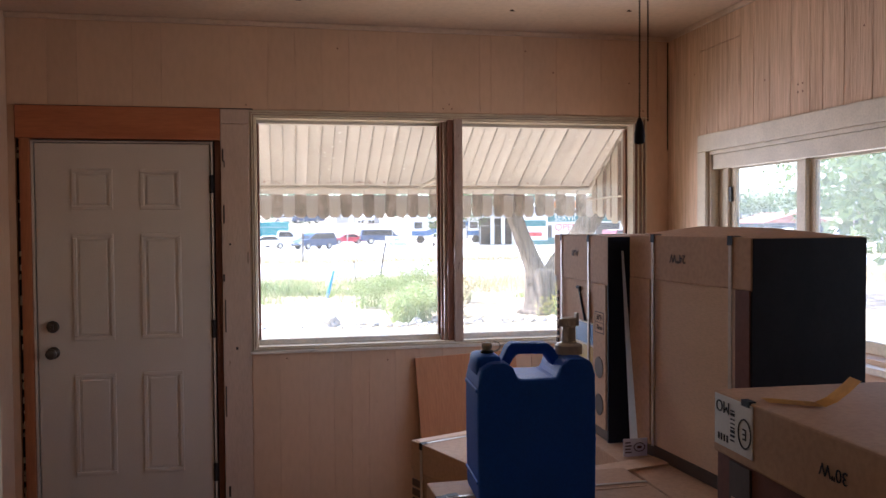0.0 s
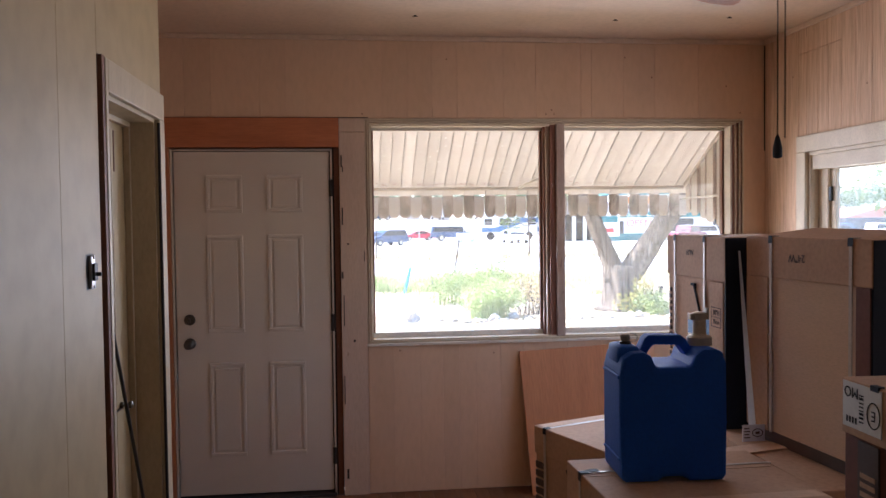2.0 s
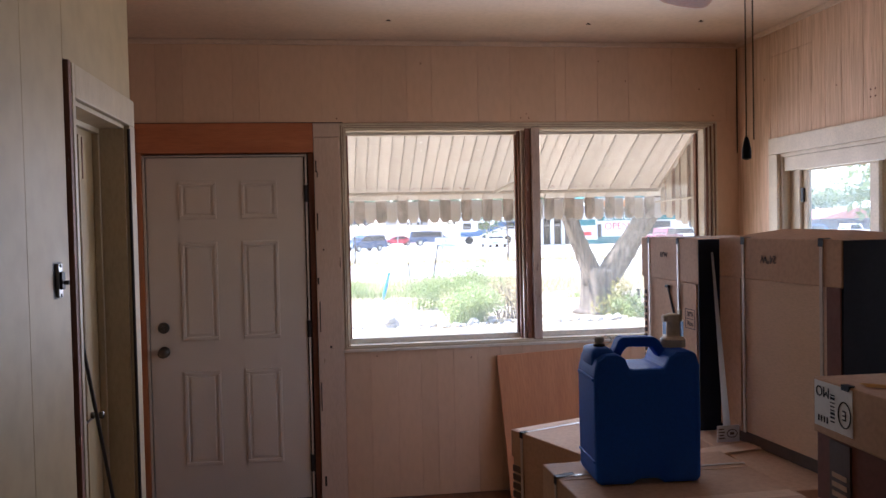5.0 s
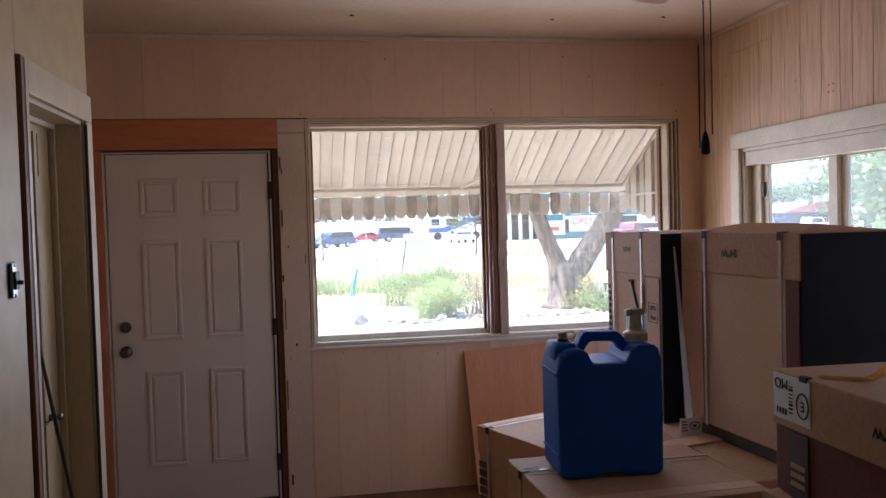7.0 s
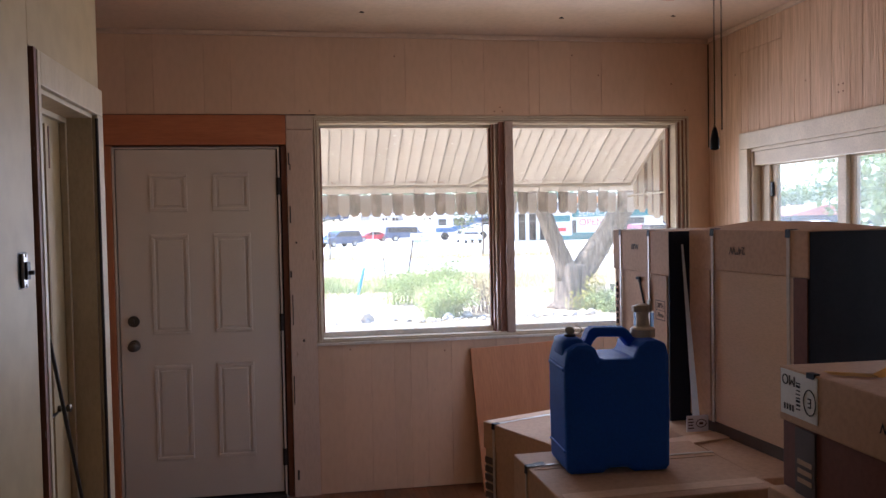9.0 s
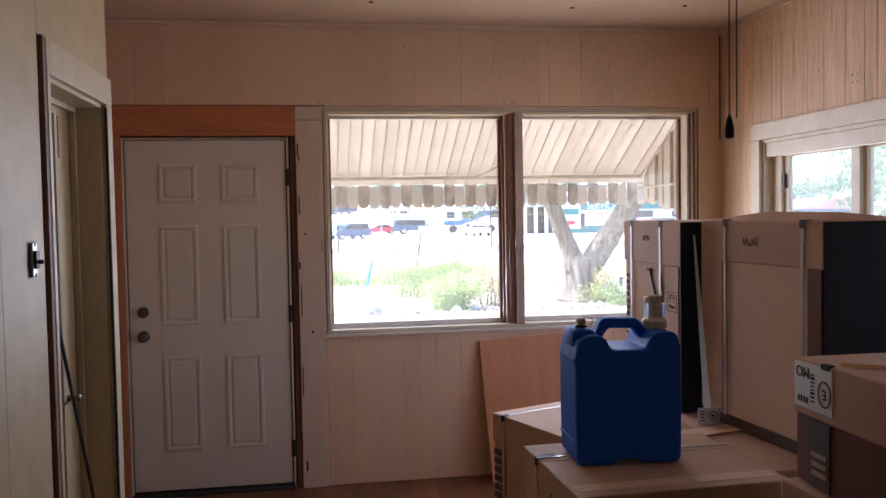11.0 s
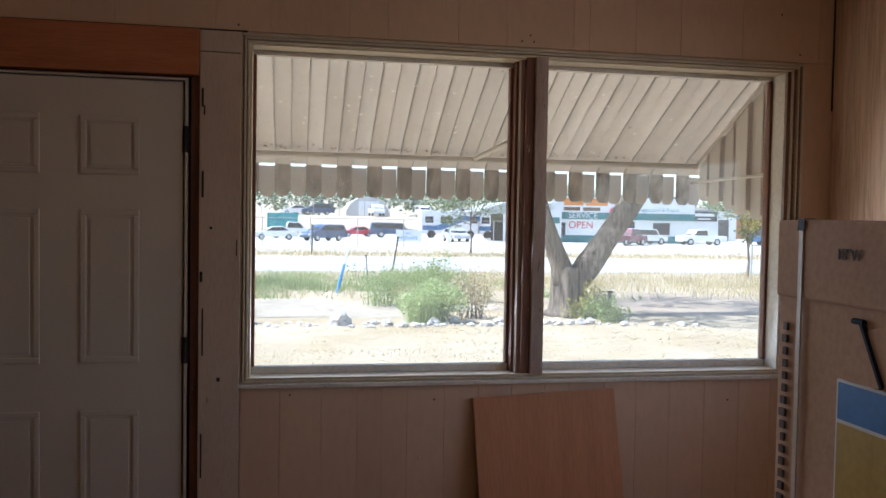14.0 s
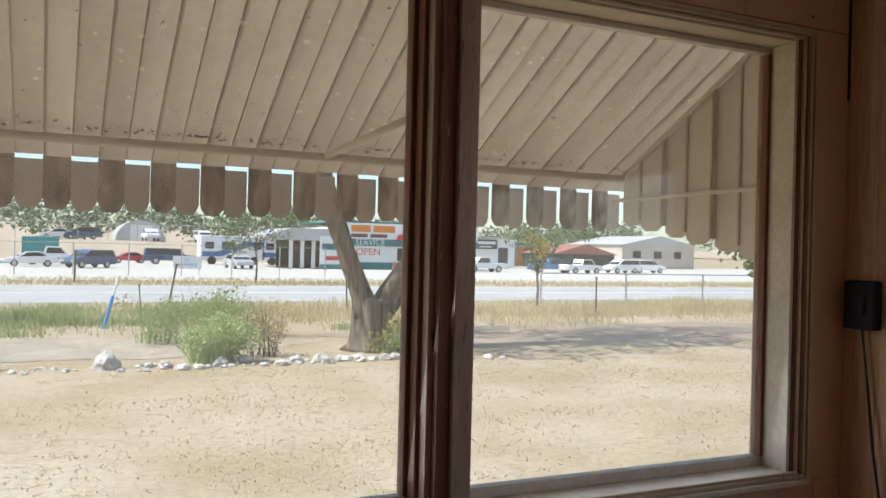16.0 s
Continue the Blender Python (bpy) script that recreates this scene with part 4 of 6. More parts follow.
lbl = part("shipping_label", bm, M["label"], lab, "white shipping label with black print")
words("lettering", "MO", 0.036, on_left(-0.0045, 0.722, 0.272), M["black"], lbl)
words("lettering", "E", 0.034, on_left(-0.0045, 0.634, 0.232), M["black"], lbl)
bm = B()
for k in range(24):
    a = 2 * math.pi * k / 24
    b = 2 * math.pi * (k + 1) / 24
    rod(bm, (-0.0045, 0.634 + 0.024 * math.cos(a), 0.232 + 0.030 * math.sin(a)), (-0.0045, 0.634 + 0.024 * math.cos(b), 0.232 + 0.030 * math.sin(b)), 0.0016, 0.0016, 5)
part("printed_ring", bm, M["black"], lbl)
bm = B()
for k in range(8):
    block(bm, -0.0048, -0.004, 0.673, 0.690, 0.205 + k * 0.009, 0.205 + k * 0.009 + rng.choice((0.003, 0.005, 0.006)))
for k in range(4):
    block(bm, -0.0048, -0.004, 0.70 + k * 0.012, 0.706 + k * 0.012, 0.197, 0.212)
part("bar_code", bm, M["black"], lbl)
bm = B()
block(bm, -0.006, 0.01, 0.615, 0.645, 0.29, 0.303)
part("black_tape", bm, M["black"], lab)
bm = B()
block(bm, -0.001, 0.004, 0.62, 0.70, 0.0, 0.16)
part("printed_patch", bm, M["ink"], lab)
for k in range(3):
    bm = B()
    block(bm, -0.002, 0.0, 0.632, 0.69, 0.03 + k * 0.022, 0.042 + k * 0.022)
    part("printed_bar", bm, M["card"], lab)
# strip of yellow tape lying on top, its end curling up
bm = B()
pts = [(0.03 + 0.017 * k, 0.62 - 0.012 * k, 0.3035 + (0.0 if k < 5 else 0.012 * (k - 5) ** 1.4)) for k in range(9)]
t = bmesh.new()
rows = [[t.verts.new((x, y - 0.02, z)), t.verts.new((x + 0.004, y + 0.02, z + 0.002))] for x, y, z in pts]
for p, q in zip(rows, rows[1:]):
    t.faces.new((p[0], q[0], q[1], p[1]))
bmesh.ops.solidify(t, geom=t.faces[:], thickness=0.0015)
join(bm, t)
part("yellow_tape", bm, M["yellow"], lab, "strip of yellow tape curling up")
lab_low = carton("carton", pose(0.95, 0.80, 0.47, 0, 0, 1), 0.46, 0.80, 0.465, 0.12, "brown carton under the labelled carton")
lab_floor = carton("carton", pose(0.96, 0.80, 0.0), 0.46, 0.80, 0.465, 0.12, "brown carton on the floor under others")

# shipping tag with a long white tail
tag = thing("shipping_tag", label="white shipping tag on a long twisted paper strip", category="tag")
bm = B()
block(bm, 1.056, 1.134, 2.30, 2.303, 0.887, 0.942)
part("card", bm, M["label"], tag)
bm = B()
t = bmesh.new()
rows = []
for k in range(12):
    f = k / 11
    x, y, z, w = 1.092 + 0.02 * f, 2.306 + 0.135 * f, 0.938 + 0.58 * f, 0.012 * (1 - 0.75 * f)
    rows.append([t.verts.new((x - w, y, z)), t.verts.new((x + w, y - 0.004, z))])
for p, q in zip(rows, rows[1:]):
    t.faces.new((p[0], p[1], q[1], q[0]))
bmesh.ops.solidify(t, geom=t.faces[:], thickness=0.001)
join(bm, t)
part("paper_tail", bm, M["label"], tag)
bm = B()
for k in range(20):
    a, c = 2 * math.pi * k / 20, 2 * math.pi * (k + 1) / 20
    rod(bm, (1.108 + 0.018 * math.cos(a), 2.2993, 0.915 + 0.013 * math.sin(a)), (1.108 + 0.018 * math.cos(c), 2.2993, 0.915 + 0.013 * math.sin(c)), 0.0014, 0.0014, 5)
block(bm, 1.101, 1.115, 2.2992, 2.30, 0.911, 0.919)
for k in range(4):
    block(bm, 1.062, 1.082 - 0.003 * (k % 2), 2.2992, 2.30, 0.898 + 0.01 * k, 0.902 + 0.01 * k)
part("print", bm, M["ink"], tag)


# ---- blue water can ----
def water_can(m):
    can = thing("water_can", m, label="blue plastic water can with cream spigot cap", category="water can")
    w, d, h = 0.152, 0.093, 0.36
    # outline seen from the front: shoulders, handle bridge and the hole beneath it
    outer = [(-w, 0.012), (-w + 0.012, 0.0), (-0.045, 0.0), (-0.03, 0.012), (0.03, 0.012), (0.045, 0.0), (w - 0.012, 0.0), (w, 0.012), (w + 0.002, 0.15), (w, 0.30), (w - 0.008, 0.33), (w - 0.03, 0.34), (0.085, 0.34),
             (0.062, 0.325), (0.05, 0.295), (-0.05, 0.295), (-0.062, 0.325), (-0.085, 0.335), (-w + 0.035, 0.335), (-w + 0.008, 0.32), (-w - 0.002, 0.28), (-w - 0.002, 0.15)]
    bm = B()
    prism(bm, outer, -d, d, None, 0.012)
    body = part("body", bm, M["jug"], can)
    bm = B()
    bridge = [(-0.092, 0.318), (-0.075, 0.335), (-0.062, 0.362), (-0.05, 0.37), (0.045, 0.368), (0.06, 0.358), (0.075, 0.335), (0.095, 0.318), (0.06, 0.312), (0.043, 0.334), (0.036, 0.342), (-0.034, 0.344), (-0.044, 0.336), (-0.06, 0.312)]
    prism(bm, bridge, -0.024, 0.024, None, 0.006)
    part("handle", bm, M["jug"], can)
    bm = B()
    block(bm, -w + 0.002, -0.084, -0.060, 0.060, 0.29, 0.346, 0.016)
    part("shoulder", bm, M["jug"], can, smooth=True)
    bm = B()
    turned(bm, [(0.017, 0), (0.017, 0.006), (0.012, 0.009)], pose(-0.112, 0.0, 0.344), 18)
    part("vent_neck", bm, M["blackpl"], can, "black ring under the vent cap")
    bm = B()
    block(bm, -w - 0.006, -w + 0.004, -d + 0.012, d - 0.012, 0.265, 0.275, 0.004)
    part("rib", bm, M["jug"], can)
    bm = B()
    block(bm, -w - 0.005, -w + 0.004, -d + 0.012, d - 0.012, 0.055, 0.062, 0.003)
    part("rib", bm, M["jug"], can)
    bm = B()
    turned(bm, [(0.011, 0), (0.011, 0.004), (0.0138, 0.005), (0.0142, 0.013), (0.012, 0.017), (0.006, 0.019)], pose(-0.112, 0.0, 0.352), 18)
    for k in range(10):
        a, b = math.pi * k / 10, math.pi * (k + 1) / 10
        rod(bm, (-0.096 + 0.02 * math.sin(a), 0.0, 0.361 + 0.012 * math.cos(a)), (-0.096 + 0.02 * math.sin(b), 0.0, 0.361 + 0.012 * math.cos(b)), 0.0016, 0.0016, 6)
    part("vent_cap", bm, M["ventcap"], can, "small grey-olive vent cap")
    bm = B()
    turned(bm, [(0.036, 0), (0.036, 0.02), (0.031, 0.024), (0.022, 0.026), (0.019, 0.03)], pose(0.108, 0.0, 0.339), 24)
    part("collar", bm, M["cap"], can, "cream screw collar")
    bm = B()
    turned(bm, [(0.019, 0), (0.018, 0.035), (0.021, 0.04), (0.021, 0.055), (0.012, 0.058)], pose(0.108, 0.0, 0.368), 18)
    block(bm, 0.078, 0.116, -0.012, 0.012, 0.405, 0.422, 0.004)
    block(bm, 0.126, 0.134, -0.010, 0.010, 0.405, 0.437, 0.003)
    part("spigot", bm, M["cap"], can, "cream plastic spigot")
    return can


water_can(pose(0.648, 1.955, 0.909, 0, 0, -3) @ Matrix.Diagonal((0.975, 1, 1.075, 1)))

# ---- ceiling fan, of which the pull chains hang in view ----
FX, FY = 0.754, 1.50
fan = thing("ceiling_fan", pose(FX, FY, 0), label="ceiling fan with two dark bead pull chains", category="ceiling fan")
bm = B()
turned(bm, [(0.06, TOP), (0.06, TOP - 0.03), (0.02, TOP - 0.06), (0.013, TOP - 0.06), (0.013, 2.48), (0.10, 2.45), (0.12, 2.38), (0.10, 2.31), (0.05, 2.29), (0.055, 2.20), (0.03, 2.18)], None, 28)
part("motor", bm, M["cap"], fan, smooth=True)
for k in range(4):
    bm = B()
    turn = Matrix.Rotation(radians(79 + 90 * k), 4, "Z") @ Matrix.Translation((0, 0, 2.298)) @ Matrix.Rotation(radians(12), 4, "X")
    t = bmesh.new()
    rim = [(0.15, 0.05), (0.15, -0.05), (0.45, -0.068), (0.62, -0.074), (0.655, -0.068), (0.672, -0.05), (0.682, 0.0), (0.672, 0.05), (0.655, 0.068), (0.62, 0.074), (0.45, 0.068)]
    t.faces.new([t.verts.new((x, y, 0)) for x, y in rim])
    bmesh.ops.solidify(t, geom=t.faces[:], thickness=0.008)
    bmesh.ops.transform(t, verts=t.verts, matrix=turn)
    join(bm, t)
    block(bm, 0.08, 0.2, -0.015, 0.015, 0.0045, 0.01, 0.002, turn)
    part("blade", bm, M["plywood"], fan, "brown wooden fan blade")
for dx, zb, weight in ((-0.009, 1.82, True), (0.009, 1.815, False)):
    bm = B()
    z = 2.19
    while z > zb:
        t = bmesh.new()
        bmesh.ops.create_icosphere(t, subdivisions=1, radius=0.0026, matrix=Matrix.Translation((dx, 0.0, z)))
        join(bm, t)
        z -= 0.0058
    rod(bm, (dx, 0, 2.19), (dx, 0, zb), 0.0009, 0.0009, 5)
    part("pull_chain", bm, M["chain"], fan, "dark bead pull chain")
    if weight:
        bm = B()
        turned(bm, [(0.003, 0.0), (0.006, -0.008), (0.0105, -0.03), (0.0105, -0.05), (0.004, -0.053)], pose(dx, 0, zb + 0.002), 14)
        part("pull_weight", bm, M["black"], fan, "dark pull weight")

# black box with a cord by the corner
wb = thing("wall_box", label="black wall-mounted box with a hanging cord", category="wall box")
bm = B()
block(bm, RIGHT - 0.050, RIGHT - 0.0085, 4.50, 4.60, 1.355, 1.50, 0.008)
part("housing", bm, M["black"], wb)
bm = B()
block(bm, RIGHT - 0.058, RIGHT - 0.0505, 4.525, 4.575, 1.40, 1.46, 0.003)
part("cover", bm, M["black"], wb)
bm = B()
cord = [(RIGHT - 0.03, 4.55, 1.356), (RIGHT - 0.026, 4.53, 1.19), (RIGHT - 0.035, 4.50, 1.0), (RIGHT - 0.028, 4.47, 0.8), (RIGHT - 0.035, 4.45, 0.55), (RIGHT - 0.025, 4.46, 0.3), (RIGHT - 0.02, 4.48, 0.004)]
for a, c in zip(cord, cord[1:]):
    rod(bm, a, c, 0.004, 0.004, 6)
part("cord", bm, M["blackpl"], wb)

# small hooks left in the ceiling
for x, y in ((0.127, 4.14), (1.238, 4.165), (1.853, 4.07)):
    bm = B()
    turned(bm, [(0.008, 0), (0.007, -0.003), (0.003, -0.004)], pose(x, y, TOP), 10)
    block(bm, x - 0.014, x + 0.014, y - 0.002, y + 0.002, TOP - 0.007, TOP - 0.0035, 0.001)
    tagged(part("ceiling_hook", bm, M["chain"]), "small dark screw hook in the ceiling", "hook", "ceiling hooks")

# ---- outside: ground, road, lot ----
GZ = -0.6
bm = B()
block(bm, -900, 900, -600, 1500, GZ - 1, GZ)
tagged(part("ground", bm, M["dirt"]), "dry sandy yard with sparse dead grass", "ground", kind="structure")
# bare earth beside the tree, its shade painted into the darker colour
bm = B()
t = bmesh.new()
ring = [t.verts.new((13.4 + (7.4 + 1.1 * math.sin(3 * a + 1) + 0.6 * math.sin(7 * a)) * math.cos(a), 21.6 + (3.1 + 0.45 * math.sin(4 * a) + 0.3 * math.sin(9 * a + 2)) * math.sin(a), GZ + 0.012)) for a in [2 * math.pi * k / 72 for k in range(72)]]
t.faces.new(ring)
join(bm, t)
tagged(part("bare_earth", bm, M["shadeground"]), "bare grey earth patch darkened with the tree's shade", "ground", kind="structure")
# flat band of greyer ground behind the border stones
bm = B()
bm.faces.new([bm.verts.new((-1.5 + (7.2 + 0.8 * math.sin(3 * a)) * math.cos(a), 20.9 + (1.7 + 0.35 * math.sin(5 * a + 1) + 0.2 * math.sin(11 * a)) * math.sin(a), GZ + 0.009)) for a in [2 * math.pi * k / 72 for k in range(72)]])
tagged(part("worn_path", bm, M["greyground"]), "greyish band of ground behind the border stones", "ground", kind="structure")
bm = B()
block(bm, -600, 600, 34, 46.5, GZ - 0.1, GZ + 0.02)
tagged(part("road", bm, M["asphalt"]), "sun-bleached grey asphalt road", "road", kind="structure")
bm = B()
for y in (34.9, 40.1, 40.4, 45.6):
    block(bm, -300, 300, y, y + 0.12, GZ + 0.02, GZ + 0.026)
tagged(part("road_line", bm, M["whitewall"]), "worn painted road lines", "road marking", kind="structure")
bm = B()
block(bm, -600, 600, 52, 112, GZ - 0.1, GZ + 0.03)
tagged(part("parking_lot", bm, M["gravel"]), "pale gravel parking lot across the road", "parking lot", kind="structure")
bm = B()
t = bmesh.new()
for quad in (((-400, 104, GZ), (26, 104, GZ), (22, 112, 1.75), (-400, 112, 1.75)), ((-400, 112, 1.75), (22, 112, 1.75), (22, 500, 2.2), (-400, 500, 2.2)), ((26, 104, GZ), (60, 112, GZ), (60, 500, 1.2), (22, 112, 1.75))):
    t.faces.new([t.verts.new(p) for p in quad])
join(bm, t)
tagged(part("earth_bank", bm, M["bank"]), "tan earth bank below an upper lot", "bank", kind="structure")

# ---- metal awning over the window ----
awn = thing("window_awning", label="cream metal slat awning with a scalloped, soiled valance", category="awning")
AX0, AX1, AY0, AY1, AZ0, AZ1, PITCH = -0.50, 2.215, 4.80, 5.55, 2.285, 1.872, 0.0775
slope = (AZ1 - AZ0) / (AY1 - AY0)


def awning_slat(x, raised):
    w, up = PITCH, 0.004 if raised else 0.0
    bm = B()
    t = bmesh.new()
    section = [(x - w / 2 - 0.0005, 0.0105), (x - w / 2 + 0.0018, up), (x + w / 2 - 0.0018, up), (x + w / 2 + 0.0005, 0.0105)]
    ends = [[t.verts.new((sx, yy, AZ0 + slope * (yy - AY0) + dz)) for sx, dz in section] for yy in (AY0, AY1 + 0.10)]
    for k in range(3):
        t.faces.new((ends[0][k], ends[0][k + 1], ends[1][k + 1], ends[1][k]))
    bmesh.ops.solidify(t, geom=t.faces[:], thickness=0.0015)
    join(bm, t)
    part("awning_slat", bm, M["awning"], awn)
    bm = B()
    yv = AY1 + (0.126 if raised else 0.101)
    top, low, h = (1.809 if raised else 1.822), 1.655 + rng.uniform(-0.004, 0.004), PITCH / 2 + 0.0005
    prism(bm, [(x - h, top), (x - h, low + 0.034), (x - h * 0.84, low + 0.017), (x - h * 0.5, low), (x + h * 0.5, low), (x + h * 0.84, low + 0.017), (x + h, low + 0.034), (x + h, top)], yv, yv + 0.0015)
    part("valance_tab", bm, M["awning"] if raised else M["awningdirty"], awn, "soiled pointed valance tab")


n = int((AX1 - AX0) / PITCH)
for k in range(n + 1):
    awning_slat(AX0 + PITCH * (k + 0.5), k % 2 == 1)
bm = B()
rod(bm, (AX0, 5.515, 1.858), (AX1 - 0.03, 5.515, 1.858), 0.0145, 0.0145, 14)
block(bm, AX0, AX1, 4.791, 4.83, AZ0 + 0.0, AZ0 + 0.045, 0.004)
part("front_rail", bm, M["awning"], awn, smooth=True)
bm = B()
rod(bm, (0.965, 5.515, 1.862), (1.03, 4.80, 1.925), 0.012, 0.012, 12)
part("brace", bm, M["awning"], awn, smooth=True)
for side in (AX1, AX0):
    for k in range(6):
        ya, yb = AY0 + 0.128 * k, AY0 + 0.128 * (k + 1)
        za, zb = AZ0 + slope * (ya - AY0), AZ0 + slope * (yb - AY0)
        low = 1.555 + 0.024 * k
        out = 0.014 if k % 2 else 0.0
        bm = B()
        t = bmesh.new()
        f = t.faces.new([t.verts.new((side + out, y, z)) for y, z in ((ya, za), (ya, low + 0.02), (ya + 0.03, low), (yb - 0.03, low), (yb, low + 0.02), (yb, zb))])
        e = bmesh.ops.extrude_face_region(t, geom=[f])
        bmesh.ops.translate(t, verts=[v for v in e["geom"] if isinstance(v, bmesh.types.BMVert)], vec=(0.002, 0, 0))
        join(bm, t)
        part("side_slat", bm, M["awning"], awn)
        bm = B()
        block(bm, side - 0.010, side + 0.016, ya - 0.0035, ya + 0.0035, low + 0.02, za)
        part("side_seam", bm, M["mullion"], awn, "dark folded seam")
    bm = B()
    rod(bm, (side - 0.014, 4.80, 1.785), (side - 0.014, 5.60, 1.775), 0.008, 0.008, 10)
    part("side_rail", bm, M["awning"], awn)
    bm = B()
    rod(bm, (side - 0.012, AY0, AZ0 - 0.004), (side - 0.012, AY1, AZ1 - 0.004), 0.010, 0.010, 8)
    part("edge_bead", bm, M["awning"], awn)
bm = B()
for k in range(230):
    y = rng.uniform(AY0 + 0.05, AY1 - 0.03)
    x = rng.uniform(AX0, AX1)
    k2 = int((x - AX0) / PITCH)
    up = 0.004 if k2 % 2 else 0.0
    z = AZ0 + slope * (y - AY0) + up - 0.0025
    s = 0.0018 + 0.0075 * rng.random() ** 2
    v = [bm.verts.new((x + s * rng.uniform(0.6, 1.6) * math.cos(a), y + s * rng.uniform(0.6, 1.6) * math.sin(a), z + slope * s * math.sin(a))) for a in (0, 1.2, 2.4, 3.7, 5.0)]
    bm.faces.new(v)
tagged(part("paint_flakes", bm, M["flake"], awn, "small pale flakes of peeling paint"), kind="stuff")
# dirt specks; the dense row also paints the shade band above the rail
bm = B()
for k in range(420):
    k2 = rng.randrange(n)
    x = AX0 + PITCH * (k2 + 0.5 + rng.uniform(-0.42, 0.42))
    y = AY1 - (abs(rng.gauss(0, 0.014)) + 0.03 if k < 260 else rng.uniform(0.03, 0.7))
    s = 0.0012 + (0.006 if k < 260 else 0.0035) * rng.random() ** 2
    z = AZ0 + slope * (y - AY0) - 0.0022 + (0.004 if k2 % 2 else 0.0)
    bm.faces.new([bm.verts.new((x + s * rng.uniform(0.5, 1.8) * math.cos(a), y + s * math.sin(a), z + slope * s * math.sin(a))) for a in (0, 1.2, 2.4, 3.7, 5.0)])
tagged(part("dirt_specks", bm, M["oldwood"], awn, "brown specks of dirt, crowded above the rail as its shade"), kind="stuff")


# ---- plants ----
def blades(name, n, where, height, width, lean, mat, seed, label, category, parent=None):
    """Many thin upright blades; where(rng) gives a foot, height a range."""
    r = random.Random(seed)
    vs, fs = [], []
    for _ in range(n):
        x, y, z = where(r)
        a, h = r.uniform(0, 6.283), r.uniform(*height)
        dx, dy = math.cos(a), math.sin(a)
        l = r.gauss(0, lean) * h
        b = r.uniform(0, 6.283)
        k = len(vs)
        w = width * r.uniform(0.6, 1.4)
        vs += [(x - dx * w, y - dy * w, z), (x + dx * w, y + dy * w, z), (x + l * math.cos(b), y + l * math.sin(b), z + h)]
        fs.append((k, k + 1, k + 2))
    me = bpy.data.meshes.new(name)
    me.from_pydata(vs, [], fs)
    me.materials.append(mat)
    ob = new(name, me)
    if parent:
        ob.parent = parent
        ob["label"] = label
        return ob
    return tagged(ob, label, category, kind="stuff")


def leaves(name, lumps, size, mat, seed, parent=None, label=""):
    """Small leaf quads spread through lumps (x, y, z, rx, ry, rz, count)."""
    r = random.Random(seed)
    vs, fs = [], []
    for cx, cy, cz, rx, ry, rz, n in lumps:
        for _ in range(n):
            while True:
                u = [r.uniform(-1, 1) for _ in range(3)]
                if 0.1 < sum(q * q for q in u) < 1:
                    break
            c = Vector((cx + u[0] * rx, cy + u[1] * ry, cz + u[2] * rz))
            d1 = Vector((r.gauss(0, 1), r.gauss(0, 1), r.gauss(-0.4, 0.7))).normalized()
            d2 = d1.cross(Vector((r.gauss(0, 1), r.gauss(0, 1), r.gauss(0, 1)))).normalized()
            s = size * r.uniform(0.5, 1.4)
            k = len(vs)
            vs += [tuple(c), tuple(c + d1 * s * 0.5 + d2 * s * 0.28), tuple(c + d1 * s), tuple(c + d1 * s * 0.5 - d2 * s * 0.28)]
            fs.append((k, k + 1, k + 2, k + 3))
    me = bpy.data.meshes.new(name)
    me.from_pydata(vs, [], fs)
    me.materials.append(mat)
    ob = new(name, me)
    if parent:
        ob.parent = parent
    if label:
        ob["label"] = label
    return ob


def limb(bm, pts, seed, seg=18, rough=0.19):
    """A tapering, knobbly limb through (x, y, z, radius) points."""
    r = random.Random(seed)
    fine = []
    for p, q in zip(pts, pts[1:]):
        m = max(2, int((Vector(q[:3]) - Vector(p[:3])).length / 0.12))
        fine += [tuple(p[i] + (q[i] - p[i]) * k / m for i in range(4)) for k in range(m)]
    fine.append(pts[-1])
    t = bmesh.new()
    rings = []
    phase = [r.uniform(0, 6.28) for _ in range(6)]
    for k, (x, y, z, rad) in enumerate(fine):
        ahead = Vector(fine[min(k + 1, len(fine) - 1)][:3]) - Vector(fine[max(k - 1, 0)][:3])
        side = ahead.cross(Vector((0, 1, 0.1))).normalized()
        other = ahead.cross(side).normalized()
        ring = []
        for j in range(seg):
            a = 2 * math.pi * j / seg
            ridge = 1 + rough * (0.6 * math.sin(5 * a + phase[0] + 0.15 * k) + 0.5 * math.sin(9 * a + phase[1] - 0.1 * k) + 0.4 * math.sin(2 * a + phase[2] + 0.2 * k)) + r.uniform(-0.04, 0.04)
            ring.append(t.verts.new(Vector((x, y, z)) + (side * math.cos(a) + other * math.sin(a)) * rad * ridge))
        rings.append(ring)
    for p, q in zip(rings, rings[1:]):
        for j in range(seg):
            t.faces.new((p[j], p[(j + 1) % seg], q[(j + 1) % seg], q[j]))
    t.faces.new(rings[-1])
    t.faces.new(rings[0][::-1])
    return join(bm, t)


tree = thing("yard_tree", pose(6.3, 19.3, GZ), label="old forked tree with furrowed grey bark", category="tree")
bm = B()
limb(bm, [(0.0, 0, -0.05, 0.55), (0.02, 0, 0.15, 0.42), (-0.02, 0, 0.5, 0.36), (0.0, 0, 0.95, 0.36), (0.02, 0, 1.10, 0.33)], 3, 26)
part("trunk", bm, M["bark"], tree, smooth=True)
bm = B()
